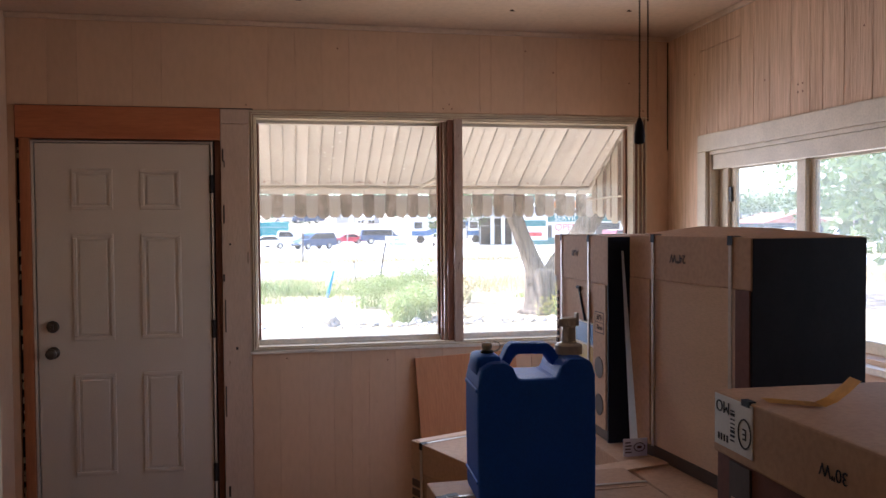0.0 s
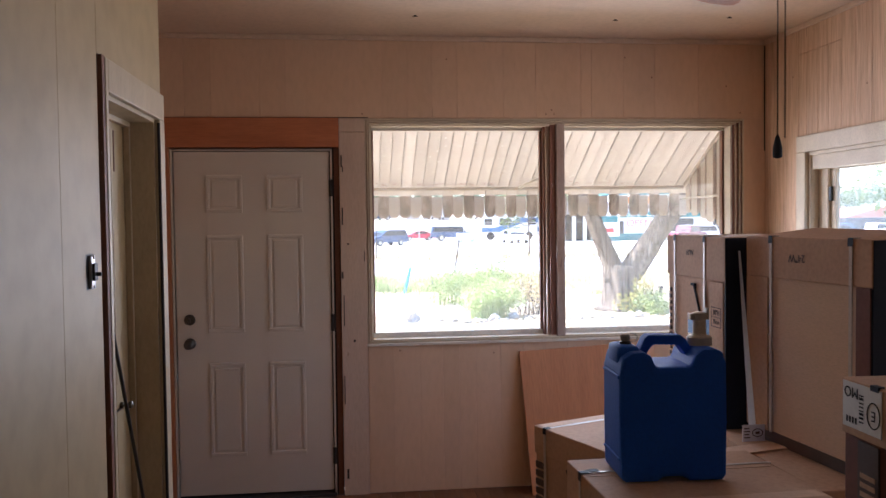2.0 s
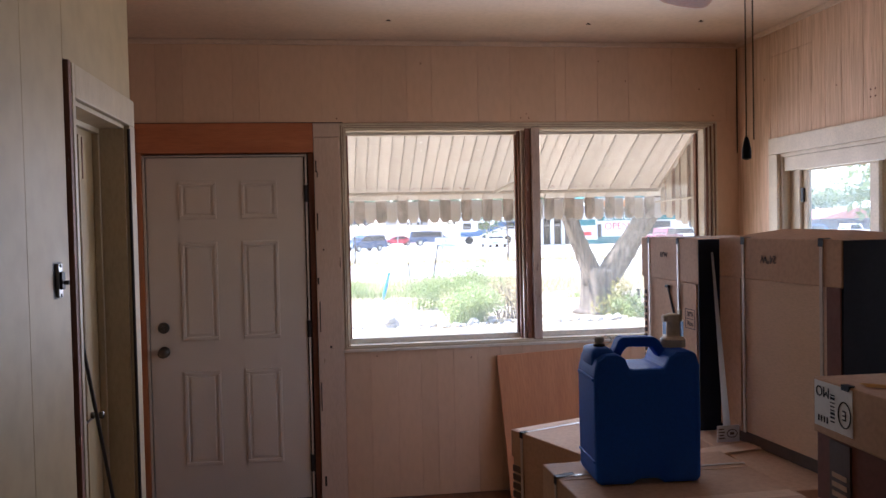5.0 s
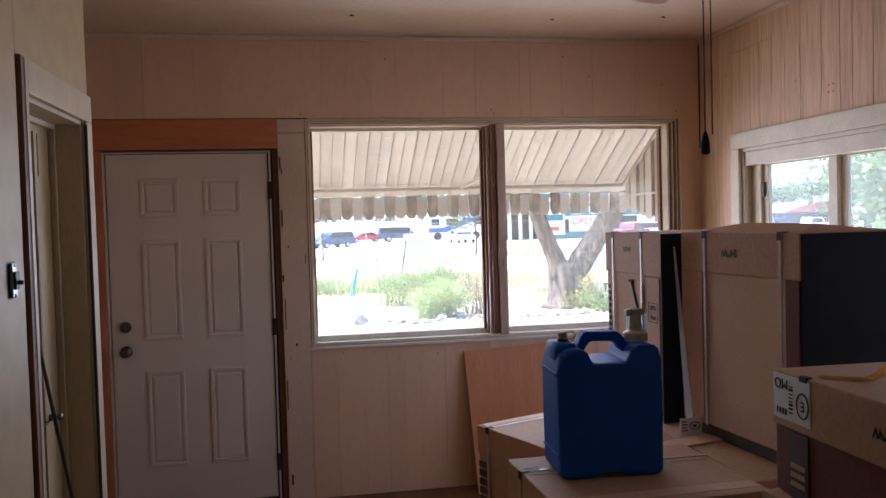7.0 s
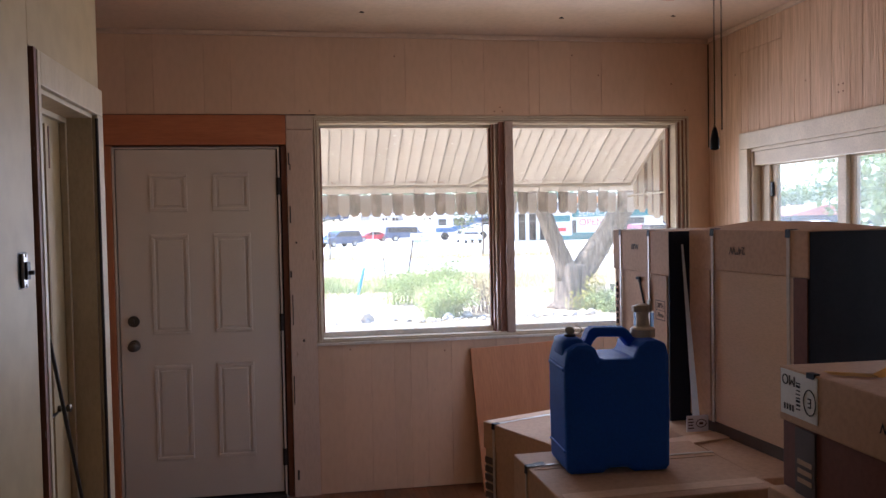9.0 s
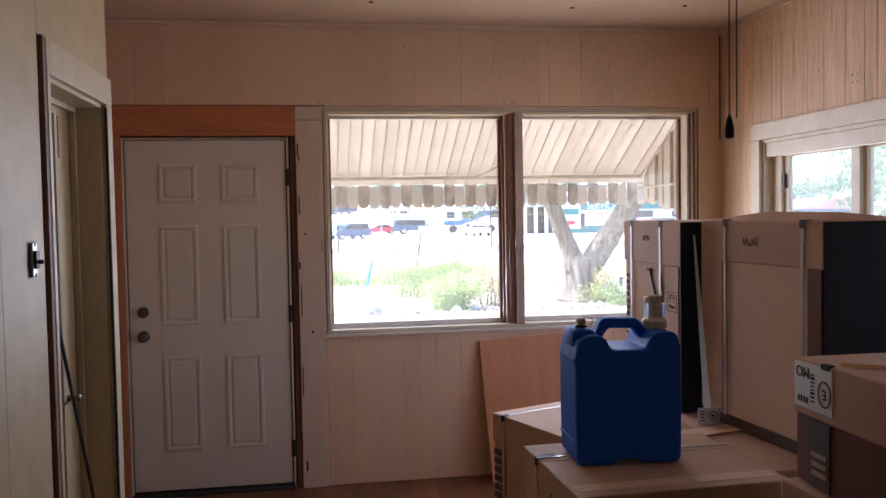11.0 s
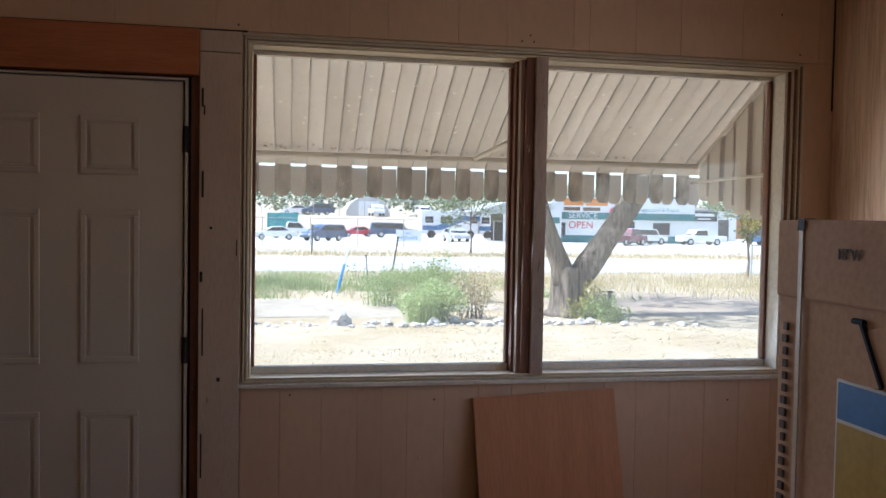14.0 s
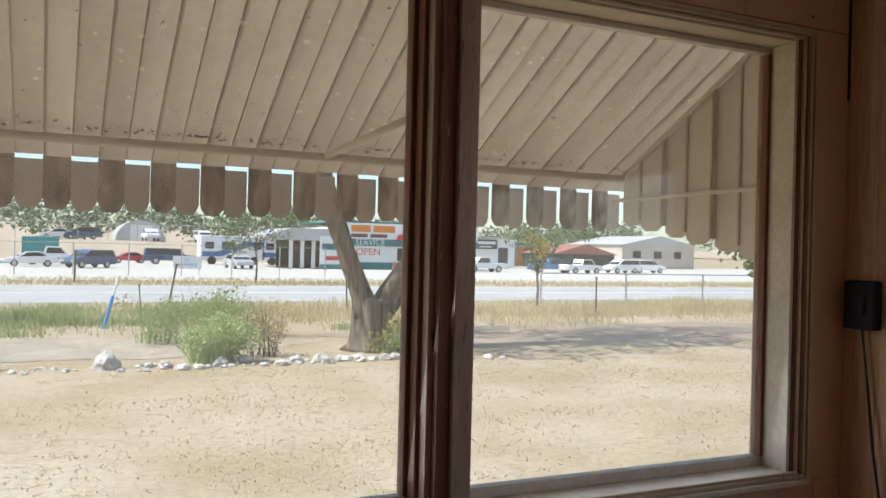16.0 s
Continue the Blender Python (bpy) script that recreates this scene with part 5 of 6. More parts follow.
limb(bm, [(-0.10, 0, 0.75, 0.25), (-0.22, 0.0, 1.15, 0.22), (-0.45, 0.05, 1.75, 0.20), (-0.72, 0.1, 2.5, 0.19), (-1.05, 0.2, 3.4, 0.20), (-1.3, 0.2, 4.6, 0.16), (-1.5, 0.4, 6.2, 0.10), (-1.4, 0.6, 8.2, 0.04)], 4, 20)
part("limb", bm, M["bark"], tree, smooth=True)
bm = B()
limb(bm, [(0.10, 0, 0.7, 0.29), (0.42, 0.0, 1.15, 0.28), (0.85, 0.05, 1.75, 0.26), (1.38, 0.1, 2.5, 0.24), (2.0, 0.2, 3.4, 0.23), (2.9, 0.4, 4.6, 0.18), (3.8, 0.5, 6.2, 0.12), (4.6, 0.5, 8.0, 0.05)], 5, 20)
part("limb", bm, M["bark"], tree, smooth=True)
lumps = [(1.2 + 4.2 * math.cos(a) * q, 0.5 + 3.0 * math.sin(a) * q, 7.6 + 1.4 * math.sin(5 * a), 1.5, 1.5, 1.0, 330) for a, q in [(k * 0.75, 0.45 + 0.55 * (k % 2)) for k in range(14)]]
leaves("crown", lumps, 0.26, M["leaf"], 11, tree, "sparse high green crown")
blades("ground_shoots", 260, lambda r: (r.gauss(0.35, 0.22), r.gauss(-0.45, 0.14), 0.0), (0.2, 0.85), 0.012, 0.25, M["weedgreen"], 12, "green shoots at the foot of the trunk", "", tree)
leaves("shoot_leaves", [(0.4, -0.5, 0.45, 0.34, 0.2, 0.45, 420), (0.1, -0.5, 0.2, 0.5, 0.2, 0.25, 200)], 0.075, M["leafyellow"], 13, tree, "yellow-green shoot leaves")


def bush(x, y, rx, h, n, mat, seed, label, twig=None):
    b = thing("shrub", pose(x, y, GZ), label=label, category="shrub")
    r0 = random.Random(seed)

    def foot(r):
        a, q = r.uniform(0, 6.283), r.random() ** 0.5
        return (rx * 0.55 * q * math.cos(a), rx * 0.45 * q * math.sin(a), 0.0)
    blades("stems", n // 9, foot, (h * 0.5, h), 0.012, 0.33, twig or mat, seed + 1, "thin stems", "", b)
    lumps = [(r0.gauss(0, rx * 0.36), r0.gauss(0, rx * 0.3), h * r0.uniform(0.3, 0.72), rx * 0.4, rx * 0.35, h * 0.3, n // 6) for _ in range(9)]
    leaves("foliage", lumps, 0.07, mat, seed + 2, b)
    return b


bush(2.85, 18.3, 0.85, 0.92, 2200, M["sage"], 20, "rounded grey-green shrub in the dry yard")
bush(2.3, 21.6, 0.95, 1.05, 700, M["weedgreen"], 24, "loose leafy green shrub behind the stones")
bush(3.5, 22.0, 1.05, 1.45, 900, M["weedgreen"], 28, "tall loose green shrub behind the stones")
bush(4.7, 22.4, 0.9, 1.0, 500, M["drygrass"], 32, "dry brownish brush beside the shrubs", M["bark"])
bush(3.9, 18.9, 0.55, 0.95, 420, M["drygrass"], 36, "thin dry stalks beside the shrub", M["bark"])
bush(-0.85, 18.2, 0.26, 0.32, 420, M["sage"], 40, "small dark weed clump in the yard")
bush(6.9, 18.2, 0.45, 0.55, 500, M["weedgreen"], 44, "yellow-green weeds beside the tree")

def patchy(x0, x1, y0, y1, n, spread, seed):
    """A foot-finder for plants that grow in clumps between x0, x1 and y0, y1."""
    q = random.Random(seed)
    centres = [(q.uniform(x0, x1), q.uniform(y0, y1) + 0.6 * math.sin(k), q.uniform(0.4, 1.3)) for k in range(n)]

    def foot(r):
        cx, cy, s = r.choice(centres)
        return (cx + r.gauss(0, spread * s * 1.6), cy + r.gauss(0, spread * s * 0.7), GZ)
    return foot


blades("weed_strip", 5500, patchy(-9, 9, 23.6, 31, 46, 0.4, 1), (0.06, 0.34), 0.016, 0.7, M["weedgreen"], 50, "green weeds along the roadside", "weeds")
blades("weed_clumps", 6000, patchy(-9, 5, 24.2, 28.5, 17, 0.34, 2), (0.12, 0.62), 0.016, 0.6, M["weedgreen"], 51, "taller green weed clumps by the roadside", "weeds")
blades("dry_grass_strip", 22000, patchy(4, 60, 25.6, 31, 150, 0.8, 3), (0.08, 0.5), 0.010, 0.5, M["drygrass"], 52, "tall dry yellow grass by the fence", "grass")
blades("dry_fringe", 11000, patchy(-9, 40, 23.0, 33.5, 120, 0.8, 4), (0.06, 0.35), 0.016, 0.4, M["drygrass"], 53, "dry roadside grass", "grass")
blades("yard_tufts", 24000, patchy(-9, 28, 8, 25, 320, 0.6, 7), (0.006, 0.03), 0.010, 1.2, M["drygrass"], 54, "short dead grass on the yard", "grass")
blades("yard_clumps", 9000, lambda r: ((lambda k: (((k * 7.13) % 30) - 8 + r.gauss(0, 0.13), 9 + ((k * 3.77) % 13) + r.gauss(0, 0.09), GZ))(r.randrange(420))), (0.01, 0.045), 0.007, 1.1, M["drygrass"], 55, "small dead tufts on the yard", "grass")
blades("straw_litter", 26000, patchy(2, 30, 8, 24, 260, 0.55, 6), (0.01, 0.035), 0.012, 2.5, M["drygrass"], 57, "flattened dry straw on the yard", "grass")
blades("verge_grass", 12000, lambda r: (r.uniform(-15, 70), r.uniform(46.8, 55), GZ), (0.05, 0.28), 0.03, 0.4, M["drygrass"], 56, "thin dry grass on the far verge", "grass")


def small_tree(x, y, trunk, lumps, size, mat, seed, label, gz=GZ, thick=0.06):
    t = thing("tree", pose(x, y, gz), label=label, category="tree")
    bm = B()
    limb(bm, [(0, 0, -0.02, thick), (0.05, 0, trunk * 0.5, thick * 0.8), (-0.03, 0, trunk, thick * 0.6), (0.05, 0, trunk * 1.7, thick * 0.25)], seed, 10)
    r = random.Random(seed)
    for k in range(7):
        a = k * 0.9 + r.random()
        p = lumps[k % len(lumps)]
        limb(bm, [(0, 0, trunk * r.uniform(0.75, 1.3), thick * 0.4), (p[0] * 0.6, p[1] * 0.6, p[2] * 0.95, thick * 0.22), (p[0], p[1], p[2], thick * 0.08)], seed + k, 6)
    part("trunk", bm, M["bark"], t)
    leaves("crown", lumps, size, mat, seed + 9, t)
    return t


small_tree(10.6, 49.5, 1.9, [(-1.7, 0, 3.3, 1.1, 0.8, 0.9, 420), (-0.6, 0, 4.1, 1.3, 0.9, 0.9, 480), (1.2, 0, 4.2, 1.4, 0.9, 0.9, 480), (0.2, 0.2, 2.9, 1.0, 0.8, 0.8, 280), (2.5, 0, 3.9, 0.9, 0.6, 0.7, 240), (-1.1, 0, 2.2, 0.8, 0.6, 0.7, 260), (1.4, 0, 2.8, 0.8, 0.6, 0.7, 180)], 0.15, M["leaf"], 60, "thin sparse-leaved young tree beyond the road")
small_tree(17.6, 30.9, 1.4, [(-0.9, 0, 2.9, 0.8, 0.6, 0.6, 420), (0.3, 0, 2.7, 0.8, 0.6, 0.7, 480), (1.3, 0, 3.1, 0.8, 0.6, 0.5, 380), (2.4, 0, 3.1, 0.9, 0.6, 0.4, 320), (0.0, 0, 1.9, 0.5, 0.4, 0.5, 240)], 0.13, M["leaf"], 70, "leafy young tree behind the wire fence")
leaves("tree_yellow", [(17.5, 30.5, 1.75, 0.45, 0.3, 0.5, 300), (17.0, 30.5, 2.1, 0.4, 0.3, 0.3, 120)], 0.12, M["leafyellow"], 79)
tagged(bpy.data.objects["tree_yellow"], "yellowing lower sprays of the young tree", "foliage", kind="stuff")

# trees beside the house, seen through the side window
small_tree(7.2, 6.3, 1.6, [(0, 0, 3.2, 1.2, 1.2, 0.9, 900), (-1.0, 0.8, 2.5, 0.9, 0.9, 0.8, 700), (0.6, -1.2, 2.5, 1.0, 1.0, 0.8, 750), (0.2, 0.5, 1.7, 0.8, 0.9, 0.5, 400), (1.2, 1.6, 3.4, 1.0, 1.0, 0.8, 600), (-0.4, 1.6, 2.5, 0.9, 0.9, 0.7, 700), (-0.2, 2.9, 2.7, 1.0, 0.9, 0.7, 700), (-1.2, -0.4, 3.0, 0.8, 0.8, 0.6, 500)], 0.12, M["leaf"], 80, "leafy green tree close beside the house", thick=0.09)
small_tree(9.0, 10.2, 1.8, [(0, 0, 3.6, 1.5, 1.5, 1.0, 900), (-1.2, -0.6, 2.7, 1.0, 1.0, 0.9, 700), (1.0, 1.2, 2.8, 1.1, 1.1, 0.9, 700), (0.0, -1.6, 2.2, 0.9, 0.9, 0.6, 500)], 0.13, M["leaf"], 90, "leafy green tree beside the house", thick=0.09)


# ---- stones bordering the yard ----
def rock(x, y, s, seed, label="pale rough border stone in the yard", name="stone"):
    r = random.Random(seed)
    t = bmesh.new()
    bmesh.ops.create_icosphere(t, subdivisions=3 if s > 0.12 else 2, radius=1)
    squat = 0.85 if s > 0.2 else r.uniform(0.5, 0.8)
    for v in t.verts:
        v.co *= 1 + 0.5 * noise.noise(v.co * 1.5 + Vector((seed, 0, 0))) + 0.22 * noise.noise(v.co * 4.5 + Vector((0, seed, 0))) + r.uniform(-0.03, 0.03)
        v.co = Vector((v.co.x * s, v.co.y * s * 0.75, max(v.co.z, -0.4) * s * squat))
    bm = B()
    join(bm, t)
    ob = part(name, bm, M["stone"])
    ob.matrix_world = pose(x, y, GZ + s * 0.26, 0, 0, r.uniform(0, 360))
    return tagged(ob, label, "stone", "yard border stones")


rock(1.05, 17.95, 0.25, 1, "large white broken rock at the yard border")
for k in range(46):
    x = -1.9 + k * 0.18 + rng.uniform(-0.1, 0.1)
    rock(x, 17.9 + 0.25 * math.sin(k * 1.3) + rng.uniform(-0.15, 0.15), rng.choice((0.04, 0.05, 0.06, 0.08, 0.1, 0.15)), 10 + k)
for k in range(26):
    rock(1.5 + 0.2 * k + rng.uniform(-0.07, 0.07), 17.55 + 0.012 * k + rng.uniform(-0.12, 0.12), rng.choice((0.05, 0.07, 0.09, 0.12, 0.16)), 80 + k)
for k in range(7):
    rock(6.6 + 0.3 * k, 17.7 - 0.05 * k + rng.uniform(-0.1, 0.1), rng.choice((0.05, 0.08, 0.12)), 60 + k)


# ---- posts and fences ----
def stake(name, x, y, h, tilt, r, mat, label, roll=0):
    bm = B()
    rod(bm, (0, 0, 0), (0, 0, h), r, r * 0.9, 8)
    block(bm, -r * 1.5, r * 1.5, -r * 0.5, r * 0.5, h - 0.05, h, 0.004)
    ob = part(name, bm, mat)
    ob.matrix_world = pose(x, y, GZ, roll, tilt, 0)
    return tagged(ob, label, "post")


bp = thing("marker_post", pose(1.35, 24.9, GZ, 0, 14, 0), label="leaning sky-blue marker post with pale top", category="post")
bm = B()
rod(bm, (0, 0, 0), (0, 0, 0.85), 0.045, 0.04, 10)
part("shaft", bm, M["bluepaint"], bp)
bm = B()
rod(bm, (0, 0, 0.85), (0, 0, 1.36), 0.03, 0.026, 10)
part("top", bm, M["whitewall"], bp)
stake("fence_stake", 2.35, 26.0, 1.05, -5, 0.018, M["bark"], "thin weathered stake in the weeds")
stake("steel_post", 3.95, 33.4, 1.45, 9, 0.035, M["post_dark"], "leaning dark steel post at the roadside")
stake("steel_post", 1.25, 49.5, 1.7, 1, 0.045, M["post_dark"], "dark steel post beyond the road")
stake("steel_post", 17.2, 26.4, 1.35, 0, 0.03, M["post_dark"], "dark steel post in the dry grass")
stake("steel_post", 9.4, 30.0, 1.25, -3, 0.03, M["post_dark"], "dark steel post behind the tree")
stake("hydrant_stub", 8.6, 22.6, 0.28, 0, 0.05, M["post_dark"], "short dark pipe stub in the bare earth")

fence = thing("wire_fence", label="low galvanised wire fence with slim posts", category="fence")
fx = [17.4 + 4.1 * k for k in range(9)]
for x in fx:
    bm = B()
    rod(bm, (x, 30.3, GZ), (x, 30.3, 0.78), 0.035, 0.035, 8)
    part("post", bm, M["post_grey"], fence)
bm = B()
rod(bm, (fx[0], 30.3, 0.75), (fx[-1], 30.3, 0.75), 0.022, 0.022, 8)
part("top_rail", bm, M["post_grey"], fence)
bm = B()
for z in (-0.3, 0.05, 0.4):
    rod(bm, (fx[0], 30.3, z), (fx[-1], 30.3, z), 0.004, 0.004, 4)
part("wire", bm, M["post_grey"], fence)

fence2 = thing("lot_fence", label="tall galvanised wire fence along the lot", category="fence")
for k in range(9):
    x = -8.5 + 3.3 * k
    bm = B()
    rod(bm, (x, 60, GZ), (x, 60, 1.5), 0.04, 0.04, 8)
    part("post", bm, M["post_grey"], fence2)
bm = B()
rod(bm, (-8.5, 60, 1.45), (17.9, 60, 1.45), 0.02, 0.02, 6)
part("top_rail", bm, M["post_grey"], fence2)
fence3 = thing("upper_fence", label="tall wire fence along the upper lot", category="fence")
for k in range(14):
    x = -14 + 3.4 * k
    bm = B()
    rod(bm, (x, 112.6, 1.7), (x, 112.6, 3.9), 0.05, 0.05, 8)
    part("post", bm, M["post_grey"], fence3)
bm = B()
rod(bm, (-14, 112.6, 3.85), (30.2, 112.6, 3.85), 0.03, 0.03, 6)
part("top_rail", bm, M["post_grey"], fence3)


# ---- vehicles ----
PROFILES = {
    "sedan": (4.6, [(0, 0.35), (0.03, 0.62), (0.16, 0.78), (1.15, 0.92), (1.85, 1.38), (3.05, 1.42), (3.85, 1.02), (4.5, 0.96), (4.6, 0.6), (4.55, 0.35)], [(1.32, 0.93), (1.92, 1.33), (3.0, 1.36), (3.62, 1.0)], (0.85, 3.65), 0.32),
    "van": (4.9, [(0, 0.35), (0.03, 0.7), (0.2, 0.9), (1.0, 1.05), (1.75, 1.62), (2.2, 1.72), (4.5, 1.70), (4.82, 1.1), (4.88, 0.6), (4.8, 0.35)], [(1.2, 1.08), (1.82, 1.58), (4.4, 1.60), (4.62, 1.1)], (0.9, 3.8), 0.34),
    "pickup": (5.6, [(0, 0.45), (0.02, 0.85), (0.12, 1.02), (1.25, 1.10), (1.75, 1.75), (3.1, 1.78), (3.35, 1.12), (3.36, 1.08), (5.5, 1.08), (5.58, 0.6), (5.5, 0.45)], [(1.42, 1.12), (1.85, 1.66), (3.0, 1.68), (3.15, 1.12)], (1.0, 4.3), 0.39),
    "capped": (5.6, [(0, 0.45), (0.02, 0.85), (0.12, 1.02), (1.25, 1.10), (1.75, 1.75), (3.3, 1.80), (5.4, 1.78), (5.55, 1.08), (5.58, 0.6), (5.5, 0.45)], [(1.42, 1.12), (1.85, 1.66), (5.2, 1.68), (5.3, 1.12)], (1.0, 4.3), 0.39),
}


def vehicle(kind, paint, x, y, turn, label, scale=0.95, gz=GZ + 0.03):
    length, outline, glazing, axles, wr = PROFILES[kind]
    car = thing("pickup_truck" if kind in ("pickup", "capped") else "car", Matrix.Translation((x, y, gz)) @ Matrix.Rotation(radians(turn), 4, "Z") @ Matrix.Diagonal((scale, scale, scale, 1)), label=label, category="car" if kind in ("sedan", "van") else "pickup truck", group="parked vehicles")
    half = 0.9
    bm = B()
    prism(bm, [(a - length / 2, b) for a, b in outline], -half, half, None, 0.05)
    part("body", bm, M["car_" + paint], car)
    bm = B()
    prism(bm, [(a - length / 2, b) for a, b in glazing], -half - 0.006, half + 0.006)
    part("side_windows", bm, M["carglass"], car)
    bm = B()
    p, q = glazing[0], glazing[1]
    prism(bm, [(p[0] - length / 2 - 0.16, p[1] + 0.02), (q[0] - length / 2 - 0.11, q[1]), (q[0] - length / 2, q[1]), (p[0] - length / 2, p[1])], -half + 0.12, half - 0.12)
    part("windscreen", bm, M["carglass"], car)
    bm = B()
    p, q = glazing[3], glazing[2]
    prism(bm, [(p[0] - length / 2 + 0.2, p[1] + 0.03), (q[0] - length / 2 + 0.12, q[1]), (q[0] - length / 2, q[1]), (p[0] - length / 2, p[1] + 0.03)], -half + 0.12, half - 0.12)
    part("rear_window", bm, M["carglass"], car)
    for ax in axles:
        for s in (-1, 1):
            bm = B()
            turned(bm, [(wr * 0.7, -0.1), (wr * 0.97, -0.1), (wr, -0.06), (wr, 0.06), (wr * 0.97, 0.1), (wr * 0.7, 0.1)], Matrix.Translation((ax - length / 2, s * (half - 0.08), wr)) @ Matrix.Rotation(radians(90), 4, "X"), 18)
            wheel = part("wheel", bm, M["tyre"], car)
            bm = B()
            turned(bm, [(wr * 0.6, -0.02), (wr * 0.62, 0.0), (wr * 0.2, 0.015)], Matrix.Translation((ax - length / 2, s * (half + 0.022), wr)) @ Matrix.Rotation(radians(90 if s < 0 else -90), 4, "X"), 12)
            part("rim", bm, M["rim"], wheel)
    for s in (-1, 1):
        bm = B()
        block(bm, -length / 2 - 0.01, -length / 2 + 0.14, s * 0.62 - 0.16, s * 0.62 + 0.16, 0.62, 0.76, 0.02)
        part("headlight", bm, M["lamp_lens"], car)
        bm = B()
        block(bm, length / 2 - 0.1, length / 2 + 0.01, s * 0.74 - 0.09, s * 0.74 + 0.09, 0.68, 0.92, 0.02)
        part("tail_light", bm, M["tail_lens"], car)
    bm = B()
    block(bm, -length / 2 - 0.04, -length / 2 + 0.1, -0.82, 0.82, 0.36, 0.52, 0.03)
    part("front_bumper", bm, M["tyre"] if paint in ("navy", "blue") else M["rim"], car)
    bm = B()
    block(bm, length / 2 - 0.1, length / 2 + 0.05, -0.82, 0.82, 0.38, 0.54, 0.03)
    part("rear_bumper", bm, M["tyre"] if paint in ("navy", "blue") else M["rim"], car)
    return car


vehicle("sedan", "white", -1.3, 77, 4, "white sedan parked in the gravel lot", 0.85)
vehicle("pickup", "white", 0.0, 83, 182, "white pickup parked behind a sedan", 0.9)
vehicle("van", "navy", 2.9, 75, 38, "dark blue minivan parked at an angle", 0.85)
vehicle("capped", "navy", 10.9, 90, 180, "dark blue capped pickup in the lot", 0.9)
vehicle("sedan", "red", 7.3, 92.5, 8, "low red car parked in the lot", 0.8)
vehicle("sedan", "silver", 15.4, 78, 96, "silver car parked facing the road", 0.9)
vehicle("pickup", "maroon", 30.2, 72.5, 215, "maroon pickup parked by the white building", 0.85)
vehicle("capped", "white", 33.0, 75, 200, "white capped pickup by the building", 0.85)
vehicle("pickup", "white", 39.4, 76, 2, "white pickup on the lot", 0.85)
vehicle("pickup", "blue", 47.6, 76.5, 160, "dark blue pickup on the lot", 0.85)
vehicle("pickup", "white", 50.0, 74.5, 185, "white long-bed pickup on the lot", 0.85)
vehicle("van", "white", 58.0, 78, 6, "white van parked near the carport", 0.9)
vehicle("van", "white", 63.0, 80, 170, "white car parked near the carport", 0.9)
vehicle("van", "navy", 3.6, 114.5, 3, "blue vehicle on the upper lot", 0.9, 1.78)
vehicle("sedan", "white", 0.8, 114.5, 3, "white car on the upper lot", 0.9, 1.78)
vehicle("pickup", "white", 11.5, 114.2, 93, "white truck before the round-roofed hut", 0.9, 1.78)
vehicle("van", "white", 18.2, 115, 93, "white van on the upper lot", 0.9, 1.78)
vehicle("sedan", "silver", 23.5, 115, 3, "silver car on the upper lot", 0.9, 1.78)

# cargo trailer and motor homes
tr = thing("cargo_trailer", pose(-0.8, 91, GZ), label="teal box trailer behind parked cars", category="trailer")
bm = B()
block(bm, -1.6, 1.6, -1, 1, 0.9, 2.5, 0.05)
part("box", bm, M["car_tealcar"], tr)
for s in (-0.4, 0.5):
    bm = B()
    turned(bm, [(0.2, -0.1), (0.36, -0.1), (0.36, 0.1), (0.2, 0.1)], pose(s, -0.9, 0.36, 90), 16)
    part("wheel", bm, M["tyre"], tr)
for x, seed in ((17.6, 1), (24.0, 2)):
    rv = thing("motor_home", pose(x, 93, GZ), label="white motor home with dark blue side stripes", category="motor home", group="motor homes")
    bm = B()
    block(bm, -3.4, 3.4, -1.2, 1.2, 0.5, 3.1, 0.12)
    part("body", bm, M["car_white"], rv)
    bm = B()
    prism(bm, [(-3.2, 0.9), (-1.2, 0.9), (1.5, 1.9), (3.3, 1.9), (3.3, 2.5), (1.2, 2.5), (-1.6, 1.4), (-3.2, 1.4)], -1.23, -1.2)
    part("stripe", bm, M["car_blue"], rv)
    for a, b in ((-2.9, -2.0), (-1.2, 0.2), (2.2, 3.0)):
        bm = B()
        block(bm, a, b, -1.25, -1.22, 1.7, 2.4, 0.02)
        part("window", bm, M["carglass"], rv)
    for a in (-2.2, 2.2):
        bm = B()
        turned(bm, [(0.2, -0.15), (0.45, -0.15), (0.45, 0.15), (0.2, 0.15)], pose(a, -1.1, 0.45, 90), 16)
        part("wheel", bm, M["tyre"], rv)


# ---- sign boards and buildings across the road ----
def face_on(x, y, z):
    return pose(x, y, z, 90, 0, 0)


sb = thing("roadside_sign", pose(8.65, 62, GZ), label="white roadside sign lettered in blue", category="sign")
bm = B()
block(bm, -0.95, 0.95, -0.02, 0.02, 0.42, 1.3, 0.01)
part("board", bm, M["whitewall"], sb)
words("lettering", "AC\nREPAIRS", 0.36, face_on(0, -0.03, 0.86), M["bluepaint"], sb)
for x in (-0.8, 0.8):
    bm = B()
    rod(bm, (x, 0, 0), (x, 0, 0.5), 0.03, 0.03, 8)
    part("leg", bm, M["post_grey"], sb)

svc = thing("service_building", pose(0, 80, GZ), label="white auto service building with teal bands", category="building")
bm = B()
block(bm, 25.4, 40.5, 0, 14, 0, 4.2, 0.05)
part("wall", bm, M["whitewall"], svc)
bm = B()
block(bm, 25.3, 40.6, -0.06, -0.003, 0.03, 0.75)
part("lower_band", bm, M["teal"], svc)
bm = B()
block(bm, 25.3, 40.6, -0.3, -0.003, 2.35, 3.05, 0.02)
part("upper_band", bm, M["teal"], svc)
bm = B()
block(bm, 25.3, 40.6, -0.25, 0.3, 3.06, 4.6, 0.03)
